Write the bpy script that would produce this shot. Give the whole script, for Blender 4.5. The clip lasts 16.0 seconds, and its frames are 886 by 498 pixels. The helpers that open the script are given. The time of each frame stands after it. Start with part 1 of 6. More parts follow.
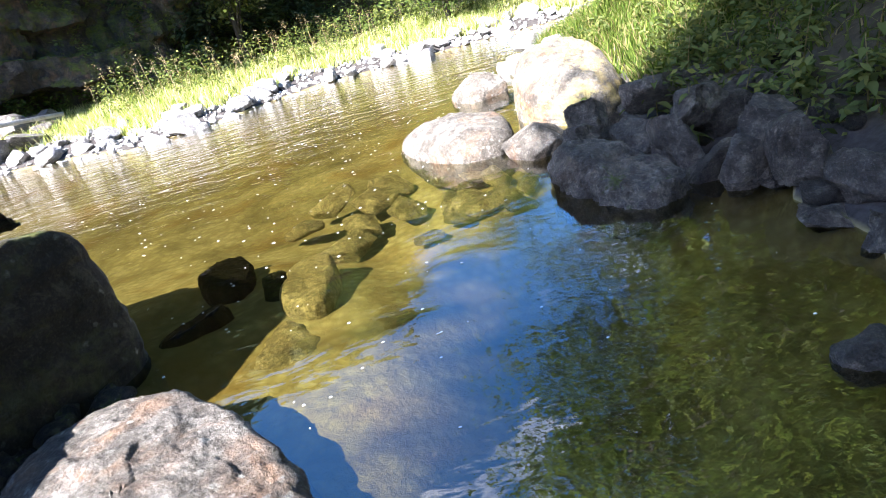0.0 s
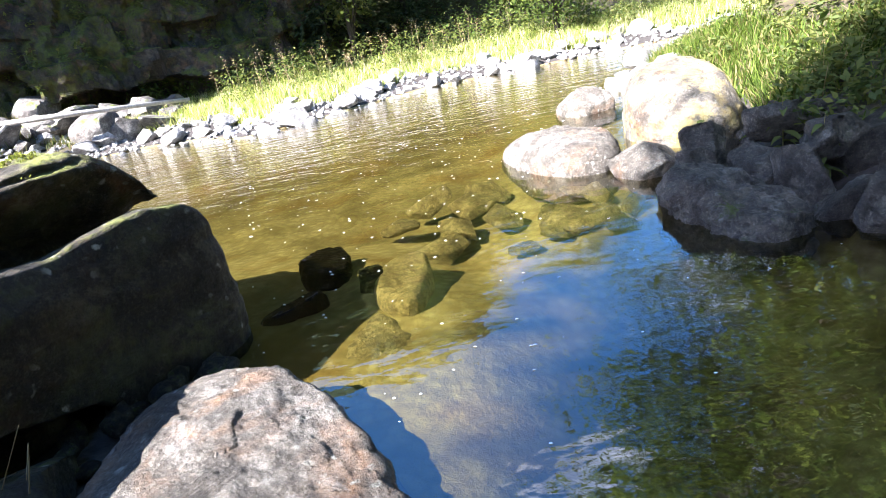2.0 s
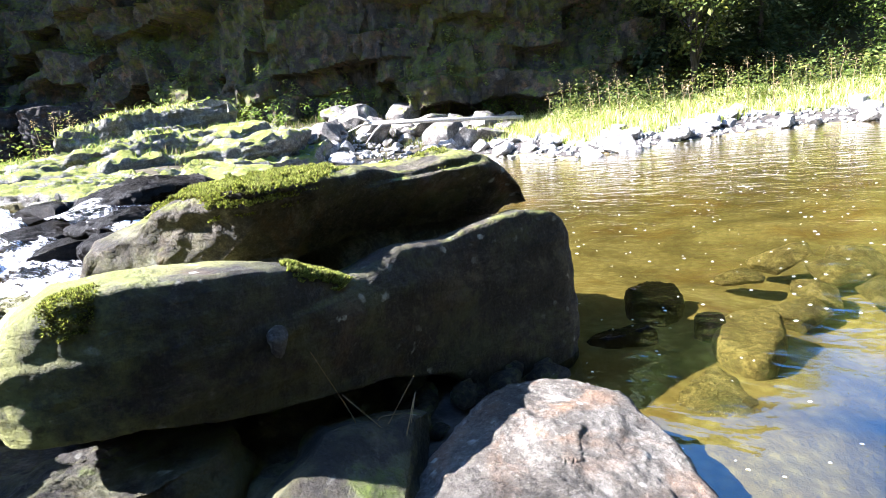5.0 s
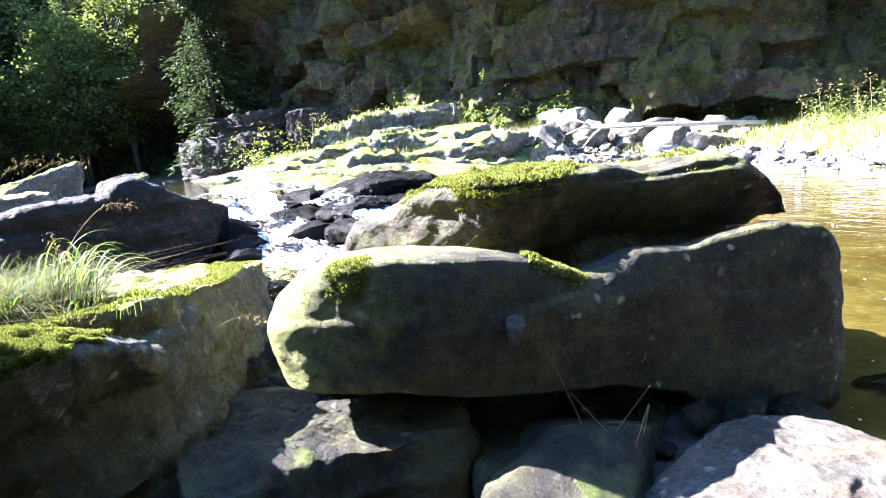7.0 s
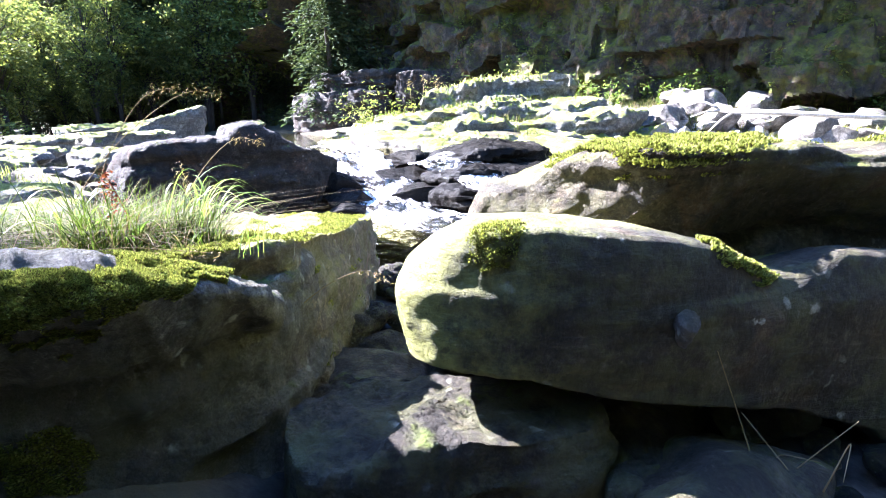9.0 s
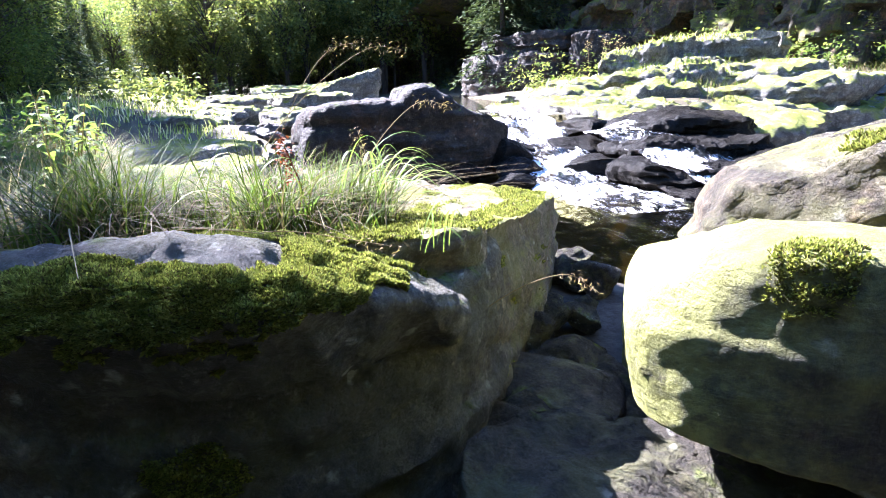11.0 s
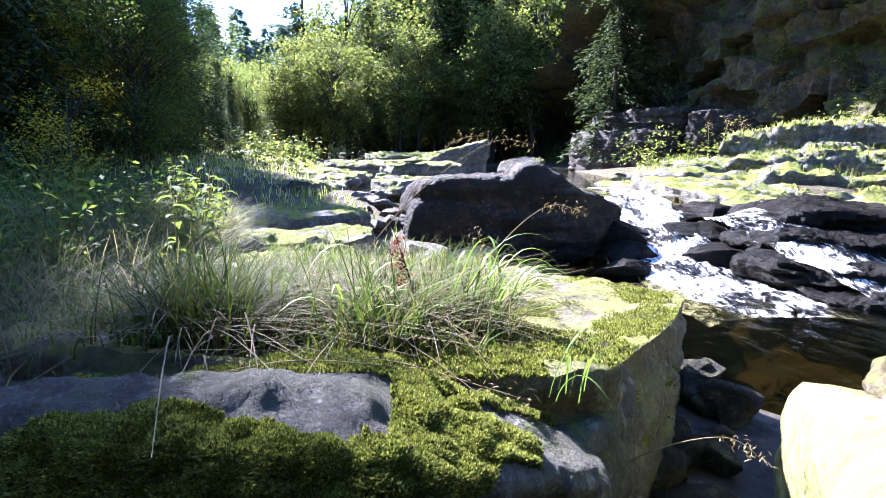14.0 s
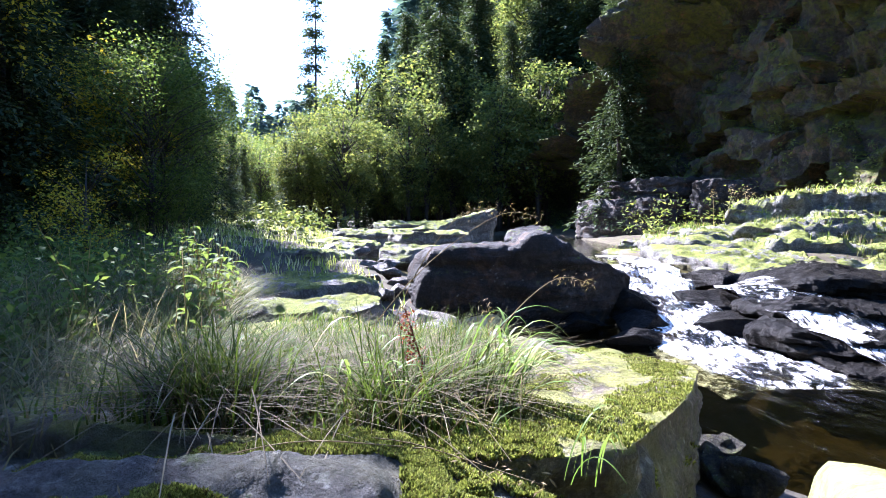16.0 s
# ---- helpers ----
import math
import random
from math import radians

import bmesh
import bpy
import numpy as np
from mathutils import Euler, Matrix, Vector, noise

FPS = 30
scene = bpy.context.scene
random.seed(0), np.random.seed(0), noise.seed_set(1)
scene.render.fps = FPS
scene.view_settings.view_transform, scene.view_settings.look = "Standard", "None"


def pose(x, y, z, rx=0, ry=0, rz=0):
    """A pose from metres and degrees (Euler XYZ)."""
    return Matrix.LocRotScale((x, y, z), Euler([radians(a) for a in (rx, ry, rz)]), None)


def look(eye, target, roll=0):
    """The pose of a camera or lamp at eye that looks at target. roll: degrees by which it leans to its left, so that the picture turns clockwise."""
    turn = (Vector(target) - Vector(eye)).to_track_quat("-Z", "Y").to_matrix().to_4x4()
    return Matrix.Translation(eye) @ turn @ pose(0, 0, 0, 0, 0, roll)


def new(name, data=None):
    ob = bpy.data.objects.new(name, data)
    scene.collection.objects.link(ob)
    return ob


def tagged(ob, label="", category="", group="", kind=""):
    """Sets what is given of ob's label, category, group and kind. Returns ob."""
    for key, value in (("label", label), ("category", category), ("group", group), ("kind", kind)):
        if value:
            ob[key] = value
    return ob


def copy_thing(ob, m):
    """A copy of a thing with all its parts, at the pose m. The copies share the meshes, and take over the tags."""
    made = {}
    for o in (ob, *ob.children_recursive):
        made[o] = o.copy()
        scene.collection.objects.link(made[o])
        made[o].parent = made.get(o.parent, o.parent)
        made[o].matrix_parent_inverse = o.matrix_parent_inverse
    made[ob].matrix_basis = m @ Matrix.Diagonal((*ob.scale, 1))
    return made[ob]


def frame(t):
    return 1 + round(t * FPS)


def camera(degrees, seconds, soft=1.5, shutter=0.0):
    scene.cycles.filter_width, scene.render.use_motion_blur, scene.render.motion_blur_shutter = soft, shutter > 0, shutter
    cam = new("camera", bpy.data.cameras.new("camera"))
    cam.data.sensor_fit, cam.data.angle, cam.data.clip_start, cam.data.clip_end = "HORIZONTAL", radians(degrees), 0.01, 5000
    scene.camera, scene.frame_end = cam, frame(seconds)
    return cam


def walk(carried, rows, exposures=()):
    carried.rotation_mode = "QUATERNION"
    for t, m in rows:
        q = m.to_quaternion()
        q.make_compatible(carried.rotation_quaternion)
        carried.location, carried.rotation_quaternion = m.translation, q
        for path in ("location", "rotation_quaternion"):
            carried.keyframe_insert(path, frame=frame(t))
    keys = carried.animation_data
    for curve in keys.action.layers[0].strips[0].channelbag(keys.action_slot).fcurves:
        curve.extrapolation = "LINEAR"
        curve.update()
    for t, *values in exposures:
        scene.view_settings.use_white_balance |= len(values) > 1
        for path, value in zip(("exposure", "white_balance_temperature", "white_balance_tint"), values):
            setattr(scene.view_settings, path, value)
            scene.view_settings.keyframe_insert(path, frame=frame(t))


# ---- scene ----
cam = camera(76.0, 16.0, soft=0.5)
PATH = [
    (0, (-0.029, -0.011, 1.481), (0.104, 1.812, 0.669), -14.3),
    (0.5, (-0.047, -0.008, 1.483), (0.046, 1.824, 0.685), -13.8),
    (1, (-0.075, -0.008, 1.487), (-0.047, 1.835, 0.710), -12.8),
    (1.5, (-0.104, -0.009, 1.494), (-0.153, 1.842, 0.738), -12.3),
    (2, (-0.138, -0.006, 1.495), (-0.273, 1.852, 0.767), -11.3),
    (2.5, (-0.178, -0.007, 1.495), (-0.417, 1.852, 0.797), -10.1),
    (3, (-0.232, -0.011, 1.497), (-0.585, 1.841, 0.828), -8.9),
    (3.5, (-0.288, -0.008, 1.495), (-0.778, 1.824, 0.861), -7.5),
    (4, (-0.358, -0.018, 1.504), (-1.021, 1.774, 0.915), -7.6),
    (4.5, (-0.457, -0.052, 1.513), (-1.325, 1.667, 0.972), -6.9),
    (5, (-0.523, -0.071, 1.523), (-1.563, 1.565, 1.031), -7.4),
    (7.5, (-0.686, -0.205, 1.494), (-2.304, 0.902, 1.098), -5.2),
    (8, (-0.762, -0.220, 1.461), (-2.406, 0.843, 1.055), -3.4),
    (10.5, (-1.409, -0.157, 1.434), (-3.256, 0.374, 0.876), -2.4),
    (11, (-1.528, -0.180, 1.430), (-3.406, 0.213, 0.868), -1.8),
    (11.5, (-1.645, -0.199, 1.440), (-3.543, 0.074, 0.873), -1.3),
    (12, (-1.746, -0.218, 1.449), (-3.658, -0.049, 0.885), -0.6),
    (12.5, (-1.823, -0.217, 1.461), (-3.743, -0.107, 0.910), -1.3),
    (13, (-1.842, -0.217, 1.496), (-3.772, -0.108, 0.986), -0.5),
    (13.5, (-1.831, -0.224, 1.530), (-3.785, -0.129, 1.115), 0.3),
    (14, (-1.813, -0.228, 1.544), (-3.784, -0.157, 1.207), 0.6),
    (14.5, (-1.806, -0.230, 1.549), (-3.788, -0.172, 1.282), 0.1),
    (15, (-1.803, -0.229, 1.556), (-3.791, -0.171, 1.351), 0.2),
    (15.5, (-1.803, -0.227, 1.564), (-3.797, -0.168, 1.417), 0.3),
    (16, (-1.813, -0.234, 1.563), (-3.810, -0.191, 1.462), 0.4),
]
walk(cam, [(t, look(eye, target, roll)) for t, eye, target, roll in PATH], exposures=[(0.0, 3.25, 5950, 18), (5.0, 3.4, 5850, 18), (8.0, 4.2, 5700, 22), (12.5, 3.65, 5650, 26), (16.0, 3.2, 5500, 26)])

# ---- sky and sun ----
SUN_AZ, SUN_EL = 130.0, 42.0          # degrees from +y towards -x, and above the horizon
SUN = Vector((-math.sin(radians(SUN_AZ)) * math.cos(radians(SUN_EL)), math.cos(radians(SUN_AZ)) * math.cos(radians(SUN_EL)), math.sin(radians(SUN_EL))))
world = bpy.data.worlds.new("sky")
scene.world = world
world.use_nodes = True
wt = world.node_tree
wt.nodes.clear()
w_out = wt.nodes.new("ShaderNodeOutputWorld")
w_bg = wt.nodes.new("ShaderNodeBackground")
w_sky = wt.nodes.new("ShaderNodeTexSky")
w_sky.sky_type, w_sky.sun_disc = "NISHITA", False
w_sky.sun_elevation, w_sky.sun_rotation = radians(SUN_EL), radians(-SUN_AZ)
w_sky.air_density, w_sky.dust_density, w_sky.ozone_density = 1.0, 0.7, 3.0
w_co = wt.nodes.new("ShaderNodeTexCoord")
w_map = wt.nodes.new("ShaderNodeMapping")
w_map.inputs["Scale"].default_value = (1.0, 1.0, 2.2)
w_no = wt.nodes.new("ShaderNodeTexNoise")
w_no.inputs["Scale"].default_value, w_no.inputs["Detail"].default_value, w_no.inputs["Roughness"].default_value = 2.6, 7.0, 0.55
w_rmp = wt.nodes.new("ShaderNodeValToRGB")
w_rmp.color_ramp.elements[0].position, w_rmp.color_ramp.elements[1].position = 0.58, 0.74
w_sat = wt.nodes.new("ShaderNodeHueSaturation")
w_sat.inputs["Saturation"].default_value, w_sat.inputs["Value"].default_value = 1.28, 1.05
w_mix = wt.nodes.new("ShaderNodeMix")
w_mix.data_type = "RGBA"
w_mix.inputs["B"].default_value = (9.5, 9.6, 9.9, 1)
for a, b in ((w_co.outputs["Generated"], w_map.inputs["Vector"]), (w_map.outputs[0], w_no.inputs["Vector"]), (w_no.outputs["Fac"], w_rmp.inputs[0]),
             (w_rmp.outputs[0], w_mix.inputs["Factor"]), (w_sky.outputs[0], w_sat.inputs["Color"]), (w_sat.outputs[0], w_mix.inputs["A"]), (w_mix.outputs["Result"], w_bg.inputs["Color"]), (w_bg.outputs[0], w_out.inputs[0])):
    wt.links.new(a, b)
w_bg.inputs["Strength"].default_value = 0.08
sun = new("sun", bpy.data.lights.new("sun", "SUN"))
sun.data.energy, sun.data.angle, sun.data.color = 5.0, radians(0.53), (1.0, 0.975, 0.94)
sun.matrix_world = look(SUN * 60, (0, 0, 0))


# ---- material helpers ----
class Nodes:
    """A small node-tree writer."""

    def __init__(self, name):
        self.m = bpy.data.materials.new(name)
        self.m.use_nodes = True
        self.t = self.m.node_tree
        self.t.nodes.clear()
        self.out = self.t.nodes.new("ShaderNodeOutputMaterial")
        co = self.t.nodes.new("ShaderNodeTexCoord")
        self.pos = co.outputs["Object"]

    def n(self, kind, **ins):
        node = self.t.nodes.new(kind)
        for k, v in ins.items():
            self.put(node.inputs[k.replace("_", " ")], v)
        return node

    def put(self, socket, v):
        if isinstance(v, bpy.types.NodeSocket):
            self.t.links.new(v, socket)
        else:
            socket.default_value = v

    def noise(self, scale, detail=5.0, rough=0.55, vec=None, dist=0.0):
        return self.n("ShaderNodeTexNoise", Vector=vec or self.pos, Scale=scale, Detail=detail, Roughness=rough, Distortion=dist).outputs["Fac"]

    def ramp(self, fac, *stops):
        r = self.t.nodes.new("ShaderNodeValToRGB")
        els = r.color_ramp.elements
        while len(els) < len(stops):
            els.new(0.5)
        for e, (p, c) in zip(els, stops):
            e.position = p
            e.color = (*c, 1) if isinstance(c, tuple) else (c, c, c, 1)
        self.put(r.inputs[0], fac)
        return r.outputs[0]

    def mix(self, fac, a, b, mode="MIX"):
        x = self.t.nodes.new("ShaderNodeMix")
        x.data_type, x.blend_type = "RGBA", mode
        for k, v in (("Factor", fac), ("A", a), ("B", b)):
            if isinstance(v, tuple):
                v = (*v, 1)
            self.put(x.inputs[k], v)
        return x.outputs["Result"]

    def math(self, op, a, b=0.0):
        x = self.t.nodes.new("ShaderNodeMath")
        x.operation = op
        self.put(x.inputs[0], a), self.put(x.inputs[1], b)
        return x.outputs[0]

    def scaled(self, x, y, z):
        return self.n("ShaderNodeMapping", Vector=self.pos, Scale=(x, y, z)).outputs[0]

    def bump(self, height, strength, distance, normal=None):
        b = self.n("ShaderNodeBump", Height=height, Strength=strength, Distance=distance)
        if normal:
            self.put(b.inputs["Normal"], normal)
        return b.outputs[0]

    def up(self):
        g = self.t.nodes.new("ShaderNodeNewGeometry")
        s = self.n("ShaderNodeSeparateXYZ", Vector=g.outputs["Normal"])
        return s.outputs["Z"]

    def sheen(self, normal, least):
        """Reflectance of a water surface by the angle it is seen at."""
        w = self.n("ShaderNodeLayerWeight", Blend=0.5, Normal=normal).outputs["Facing"]
        return self.math("ADD", self.math("MULTIPLY", self.math("POWER", w, 5.0), 1 - least), least)

    def rnd(self):
        return self.t.nodes.new("ShaderNodeObjectInfo").outputs["Random"]

    def island(self):
        return self.t.nodes.new("ShaderNodeNewGeometry").outputs["Random Per Island"]

    def surface(self, shader):
        self.t.links.new(shader, self.out.inputs["Surface"])
        return self.m

    def principled(self, color, rough=0.8, normal=None, spec=0.4, **more):
        p = self.n("ShaderNodeBsdfPrincipled", **{"Base_Color": color, "Roughness": rough, "Specular_IOR_Level": spec, **more})
        if normal:
            self.put(p.inputs["Normal"], normal)
        return p.outputs[0]


def rock_material(name, dark, mid, light, moss=0.0, lichen=0.3, rough=0.85, strata=0.4, rust=0.0, mosscolor=((0.05, 0.075, 0.012), (0.16, 0.2, 0.03)), spec=0.35, bump=1.0, wall=0.0, wall_scale=0.55, wall_colors=((0.02, 0.03, 0.005), (0.1, 0.11, 0.012)), coat=0.0):
    k = Nodes(name)
    big = k.noise(1.3, 6, 0.6)
    fine = k.noise(28.0, 6, 0.7)
    lay = k.noise(1.0, 5, 0.6, k.scaled(1.2, 1.2, 9.0), 0.6)
    c = k.ramp(big, (0.28, dark), (0.5, mid), (0.74, light))
    c = k.mix(k.ramp(lay, (0.42, 0.0), (0.62, strata)), c, dark)
    c = k.mix(k.ramp(fine, (0.38, 0.7), (0.6, 0.0)), c, tuple(v * 0.35 for v in mid))
    c = k.mix(k.ramp(k.noise(60.0, 4, 0.7), (0.52, 0.0), (0.68, 0.45)), c, tuple(min(1.0, v * 1.5) for v in light))
    if rust:
        c = k.mix(k.ramp(k.noise(2.2, 4, 0.6, None, 0.8), (0.52, 0.0), (0.7, rust)), c, (0.32, 0.15, 0.055))
    if lichen:
        spots = k.n("ShaderNodeTexVoronoi", Vector=k.mix(0.12, k.pos, k.n("ShaderNodeTexNoise", Vector=k.pos, Scale=5.0, Detail=4.0).outputs["Color"]), Scale=12.0, Randomness=1.0)
        near = k.math("ADD", spots.outputs["Distance"], k.math("MULTIPLY", k.noise(40.0, 3), 0.35))
        patch = k.math("MULTIPLY", k.ramp(near, (0.3, 1.0), (0.42, 0.0)), k.ramp(k.noise(2.2, 3), (0.48, 0.0), (0.58, lichen)))
        c = k.mix(patch, c, (0.5, 0.5, 0.42))
    c = k.mix(k.ramp(k.noise(3.4, 9, 0.8, None, 0.4), (0.53, 0.0), (0.62, 0.6)), c, tuple(min(1.0, v * 1.25) for v in light))
    c = k.mix(k.ramp(k.noise(4.6, 9, 0.8, k.scaled(1, 1, 1.8), 0.6), (0.36, 0.8), (0.46, 0.0)), c, tuple(v * 0.45 for v in dark))
    height = k.math("ADD", k.math("MULTIPLY", big, 0.6), k.math("ADD", k.math("MULTIPLY", fine, 0.12), k.math("MULTIPLY", lay, 0.35)))
    pits = k.n("ShaderNodeTexVoronoi", Vector=k.pos, Scale=19.0, Randomness=1.0).outputs["Distance"]
    c = k.mix(k.ramp(k.noise(7.0, 8, 0.75, None, 0.3), (0.38, 0.75), (0.56, 0.0)), c, tuple(v * 0.55 for v in dark))
    normal = k.bump(height, 1.0 * bump, 0.13)
    normal = k.bump(k.math("ADD", k.noise(14.0, 7, 0.75), k.math("MULTIPLY", pits, 0.3)), 0.9 * bump, 0.035, normal)
    normal = k.bump(k.noise(90.0, 4, 0.7), 0.5 * bump, 0.01, normal)
    r = k.ramp(fine, (0.3, rough - 0.15), (0.7, min(rough + 0.1, 1.0)))
    if wall:
        c = k.mix(k.ramp(k.math("MULTIPLY", k.noise(wall_scale, 7, 0.7, None, 0.5), k.ramp(k.noise(5.0, 5, 0.7), (0.35, 0.6), (0.6, 1.0))), (0.38, 0.0), (0.5, wall)), c, k.ramp(k.noise(6.0, 5, 0.7), (0.3, wall_colors[0]), (0.7, wall_colors[1])))
    if coat:        # pale green algae on the upstream ends, also carrying their sunlit tone
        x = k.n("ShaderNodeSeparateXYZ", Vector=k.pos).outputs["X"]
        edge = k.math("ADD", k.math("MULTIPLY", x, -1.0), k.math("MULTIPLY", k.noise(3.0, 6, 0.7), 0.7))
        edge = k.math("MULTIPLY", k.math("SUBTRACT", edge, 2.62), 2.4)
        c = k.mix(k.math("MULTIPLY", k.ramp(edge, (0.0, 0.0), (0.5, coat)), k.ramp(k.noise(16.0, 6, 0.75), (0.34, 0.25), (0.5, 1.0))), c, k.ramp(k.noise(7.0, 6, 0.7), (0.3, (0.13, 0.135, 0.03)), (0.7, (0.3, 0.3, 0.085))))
    if moss:
        mask = k.math("MULTIPLY", k.ramp(k.up(), (0.35, 0.0), (0.75, 1.0)), k.ramp(k.noise(2.4, 6, 0.65), (0.62 - 0.35 * moss, 0.0), (0.70 - 0.35 * moss, 1.0)))
        green = k.ramp(k.noise(11.0, 6, 0.7), (0.3, mosscolor[0]), (0.7, mosscolor[1]))
        c = k.mix(mask, c, green)
        normal = k.bump(k.math("MULTIPLY", mask, k.noise(60.0, 5, 0.8)), 0.9, 0.03, normal)
        r = k.mix(mask, r, (0.95, 0.95, 0.95))
    return k.surface(k.principled(c, r, normal, spec))


def leaf_material(name, a, b, c, through_light=0.35, rough=0.7, dry=None):
    k = Nodes(name)
    col = k.ramp(k.island(), (0.0, a), (0.5, b), (1.0, c))
    if dry:
        col = k.mix(k.ramp(k.math("FRACT", k.math("MULTIPLY", k.island(), 17.3)), (dry[0] - 0.05, 1.0), (dry[0] + 0.05, 0.0)), col, dry[1])
    p = k.principled(col, rough, None, 0.08)
    tr = k.n("ShaderNodeBsdfTranslucent", Color=k.mix(0.5, col, k.mix(1.0, col, (1.6, 1.7, 0.7), "MULTIPLY"))).outputs[0]
    m = k.n("ShaderNodeMixShader", Fac=through_light)
    k.t.links.new(p, m.inputs[1]), k.t.links.new(tr, m.inputs[2])
    return k.surface(m.outputs[0])


def bark_material(name, a, b):
    k = Nodes(name)
    v = k.noise(3.0, 6, 0.7, k.scaled(6, 6, 1.0))
    return k.surface(k.principled(k.ramp(v, (0.3, a), (0.7, b)), 0.9, k.bump(v, 0.8, 0.03)))


# ---- materials ----
M_ROCK = rock_material("grey_sandstone", (0.07, 0.062, 0.052), (0.17, 0.153, 0.13), (0.3, 0.28, 0.245), moss=0.2, rust=0.15)
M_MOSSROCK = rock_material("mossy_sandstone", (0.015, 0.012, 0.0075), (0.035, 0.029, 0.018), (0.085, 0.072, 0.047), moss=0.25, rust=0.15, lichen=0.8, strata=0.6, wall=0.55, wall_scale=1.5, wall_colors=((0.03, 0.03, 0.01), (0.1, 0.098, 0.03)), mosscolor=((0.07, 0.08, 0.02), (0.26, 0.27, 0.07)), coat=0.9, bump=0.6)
M_SLAB = rock_material("slab_sandstone", (0.035, 0.028, 0.018), (0.085, 0.068, 0.042), (0.2, 0.17, 0.12), moss=0.4, rust=0.45, lichen=0.8, wall=0.3, wall_scale=1.1, wall_colors=((0.08, 0.08, 0.025), (0.24, 0.24, 0.08)), mosscolor=((0.09, 0.1, 0.02), (0.32, 0.33, 0.08)))
M_BIG = rock_material("stained_river_rock", (0.1, 0.082, 0.06), (0.22, 0.19, 0.145), (0.35, 0.315, 0.255), rust=0.85, lichen=0.5, strata=0.15, wall=0.8, wall_scale=0.8, wall_colors=((0.3, 0.2, 0.07), (0.5, 0.42, 0.17)))
M_BLOCK = rock_material("block_sandstone", (0.085, 0.068, 0.046), (0.19, 0.162, 0.115), (0.34, 0.3, 0.23), moss=0.58, rust=0.25, lichen=0.85, wall=0.55, wall_scale=0.9, wall_colors=((0.06, 0.062, 0.018), (0.17, 0.165, 0.05)), mosscolor=((0.1, 0.105, 0.024), (0.34, 0.33, 0.09)))
M_SHELF = rock_material("bare_shelf_sandstone", (0.045, 0.04, 0.031), (0.115, 0.104, 0.083), (0.24, 0.22, 0.18), moss=0.15, rust=0.1, lichen=0.9, wall=0.4, wall_scale=0.9, wall_colors=((0.05, 0.05, 0.018), (0.13, 0.125, 0.045)), spec=0.5)
M_PALE = rock_material("pale_river_rock", (0.08, 0.066, 0.048), (0.18, 0.156, 0.12), (0.31, 0.285, 0.24), moss=0.0, rust=0.5, lichen=0.9, strata=0.3)
M_SHORE = rock_material("shore_stone", (0.22, 0.205, 0.185), (0.42, 0.4, 0.365), (0.58, 0.56, 0.52), moss=0.0, lichen=0.1)
M_WET = rock_material("wet_dark_rock", (0.004, 0.0036, 0.003), (0.01, 0.009, 0.0072), (0.022, 0.019, 0.015), rough=0.45, spec=0.06, lichen=0.0, bump=0.7)
M_DAMP = rock_material("damp_bank_rock", (0.06, 0.048, 0.036), (0.17, 0.142, 0.108), (0.32, 0.275, 0.215), rough=0.65, moss=0.06, lichen=0.3, rust=0.1)
M_CLIFF = rock_material("cliff_rock", (0.02, 0.016, 0.011), (0.055, 0.044, 0.03), (0.13, 0.105, 0.073), moss=0.55, rust=0.45, lichen=0.0, strata=0.35, mosscolor=((0.03, 0.04, 0.006), (0.15, 0.17, 0.015)), wall=0.85, wall_scale=0.42, wall_colors=((0.018, 0.022, 0.004), (0.12, 0.122, 0.01)))
# lichened rock, its base colour darkened for the shade of the gap
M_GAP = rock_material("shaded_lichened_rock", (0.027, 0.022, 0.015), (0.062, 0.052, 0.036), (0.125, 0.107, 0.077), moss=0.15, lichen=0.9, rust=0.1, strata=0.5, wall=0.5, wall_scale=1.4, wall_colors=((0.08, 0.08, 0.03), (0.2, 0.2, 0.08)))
# darkened rock colour stands in for shade on the ledge and boulder fronts
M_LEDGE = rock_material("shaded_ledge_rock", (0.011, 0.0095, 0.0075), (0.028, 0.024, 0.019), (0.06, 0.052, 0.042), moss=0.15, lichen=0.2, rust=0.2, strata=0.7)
M_SUB = rock_material("sunken_rock", (0.28, 0.22, 0.11), (0.5, 0.41, 0.21), (0.62, 0.53, 0.3), rough=0.6, lichen=0.0)
M_BARK = bark_material("bark", (0.02, 0.016, 0.013), (0.06, 0.05, 0.04))
M_DEAD = bark_material("bleached_wood", (0.22, 0.2, 0.17), (0.45, 0.42, 0.37))
M_NEEDLE = leaf_material("spruce_needles", (0.022, 0.034, 0.016), (0.04, 0.058, 0.026), (0.08, 0.1, 0.042), 0.22)
# valley haze is put into this pale blue needle colour
M_NEEDLE_HAZE = leaf_material("hazed_needles", (0.05, 0.082, 0.085), (0.075, 0.115, 0.115), (0.12, 0.165, 0.15), 0.3)
M_LEAF = leaf_material("broad_leaves", (0.06, 0.08, 0.024), (0.105, 0.13, 0.042), (0.2, 0.2, 0.055), 0.45)
# darker copy of the broad leaves, shade put into the colour
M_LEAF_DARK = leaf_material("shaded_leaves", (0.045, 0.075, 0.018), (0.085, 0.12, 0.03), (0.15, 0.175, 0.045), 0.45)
M_LEAF_YEL = leaf_material("autumn_leaves", (0.3, 0.22, 0.02), (0.45, 0.33, 0.03), (0.3, 0.3, 0.04), 0.5)
M_GRASS = leaf_material("green_grass", (0.035, 0.06, 0.01), (0.075, 0.115, 0.018), (0.16, 0.2, 0.035), 0.4, dry=(0.18, (0.24, 0.19, 0.09)))
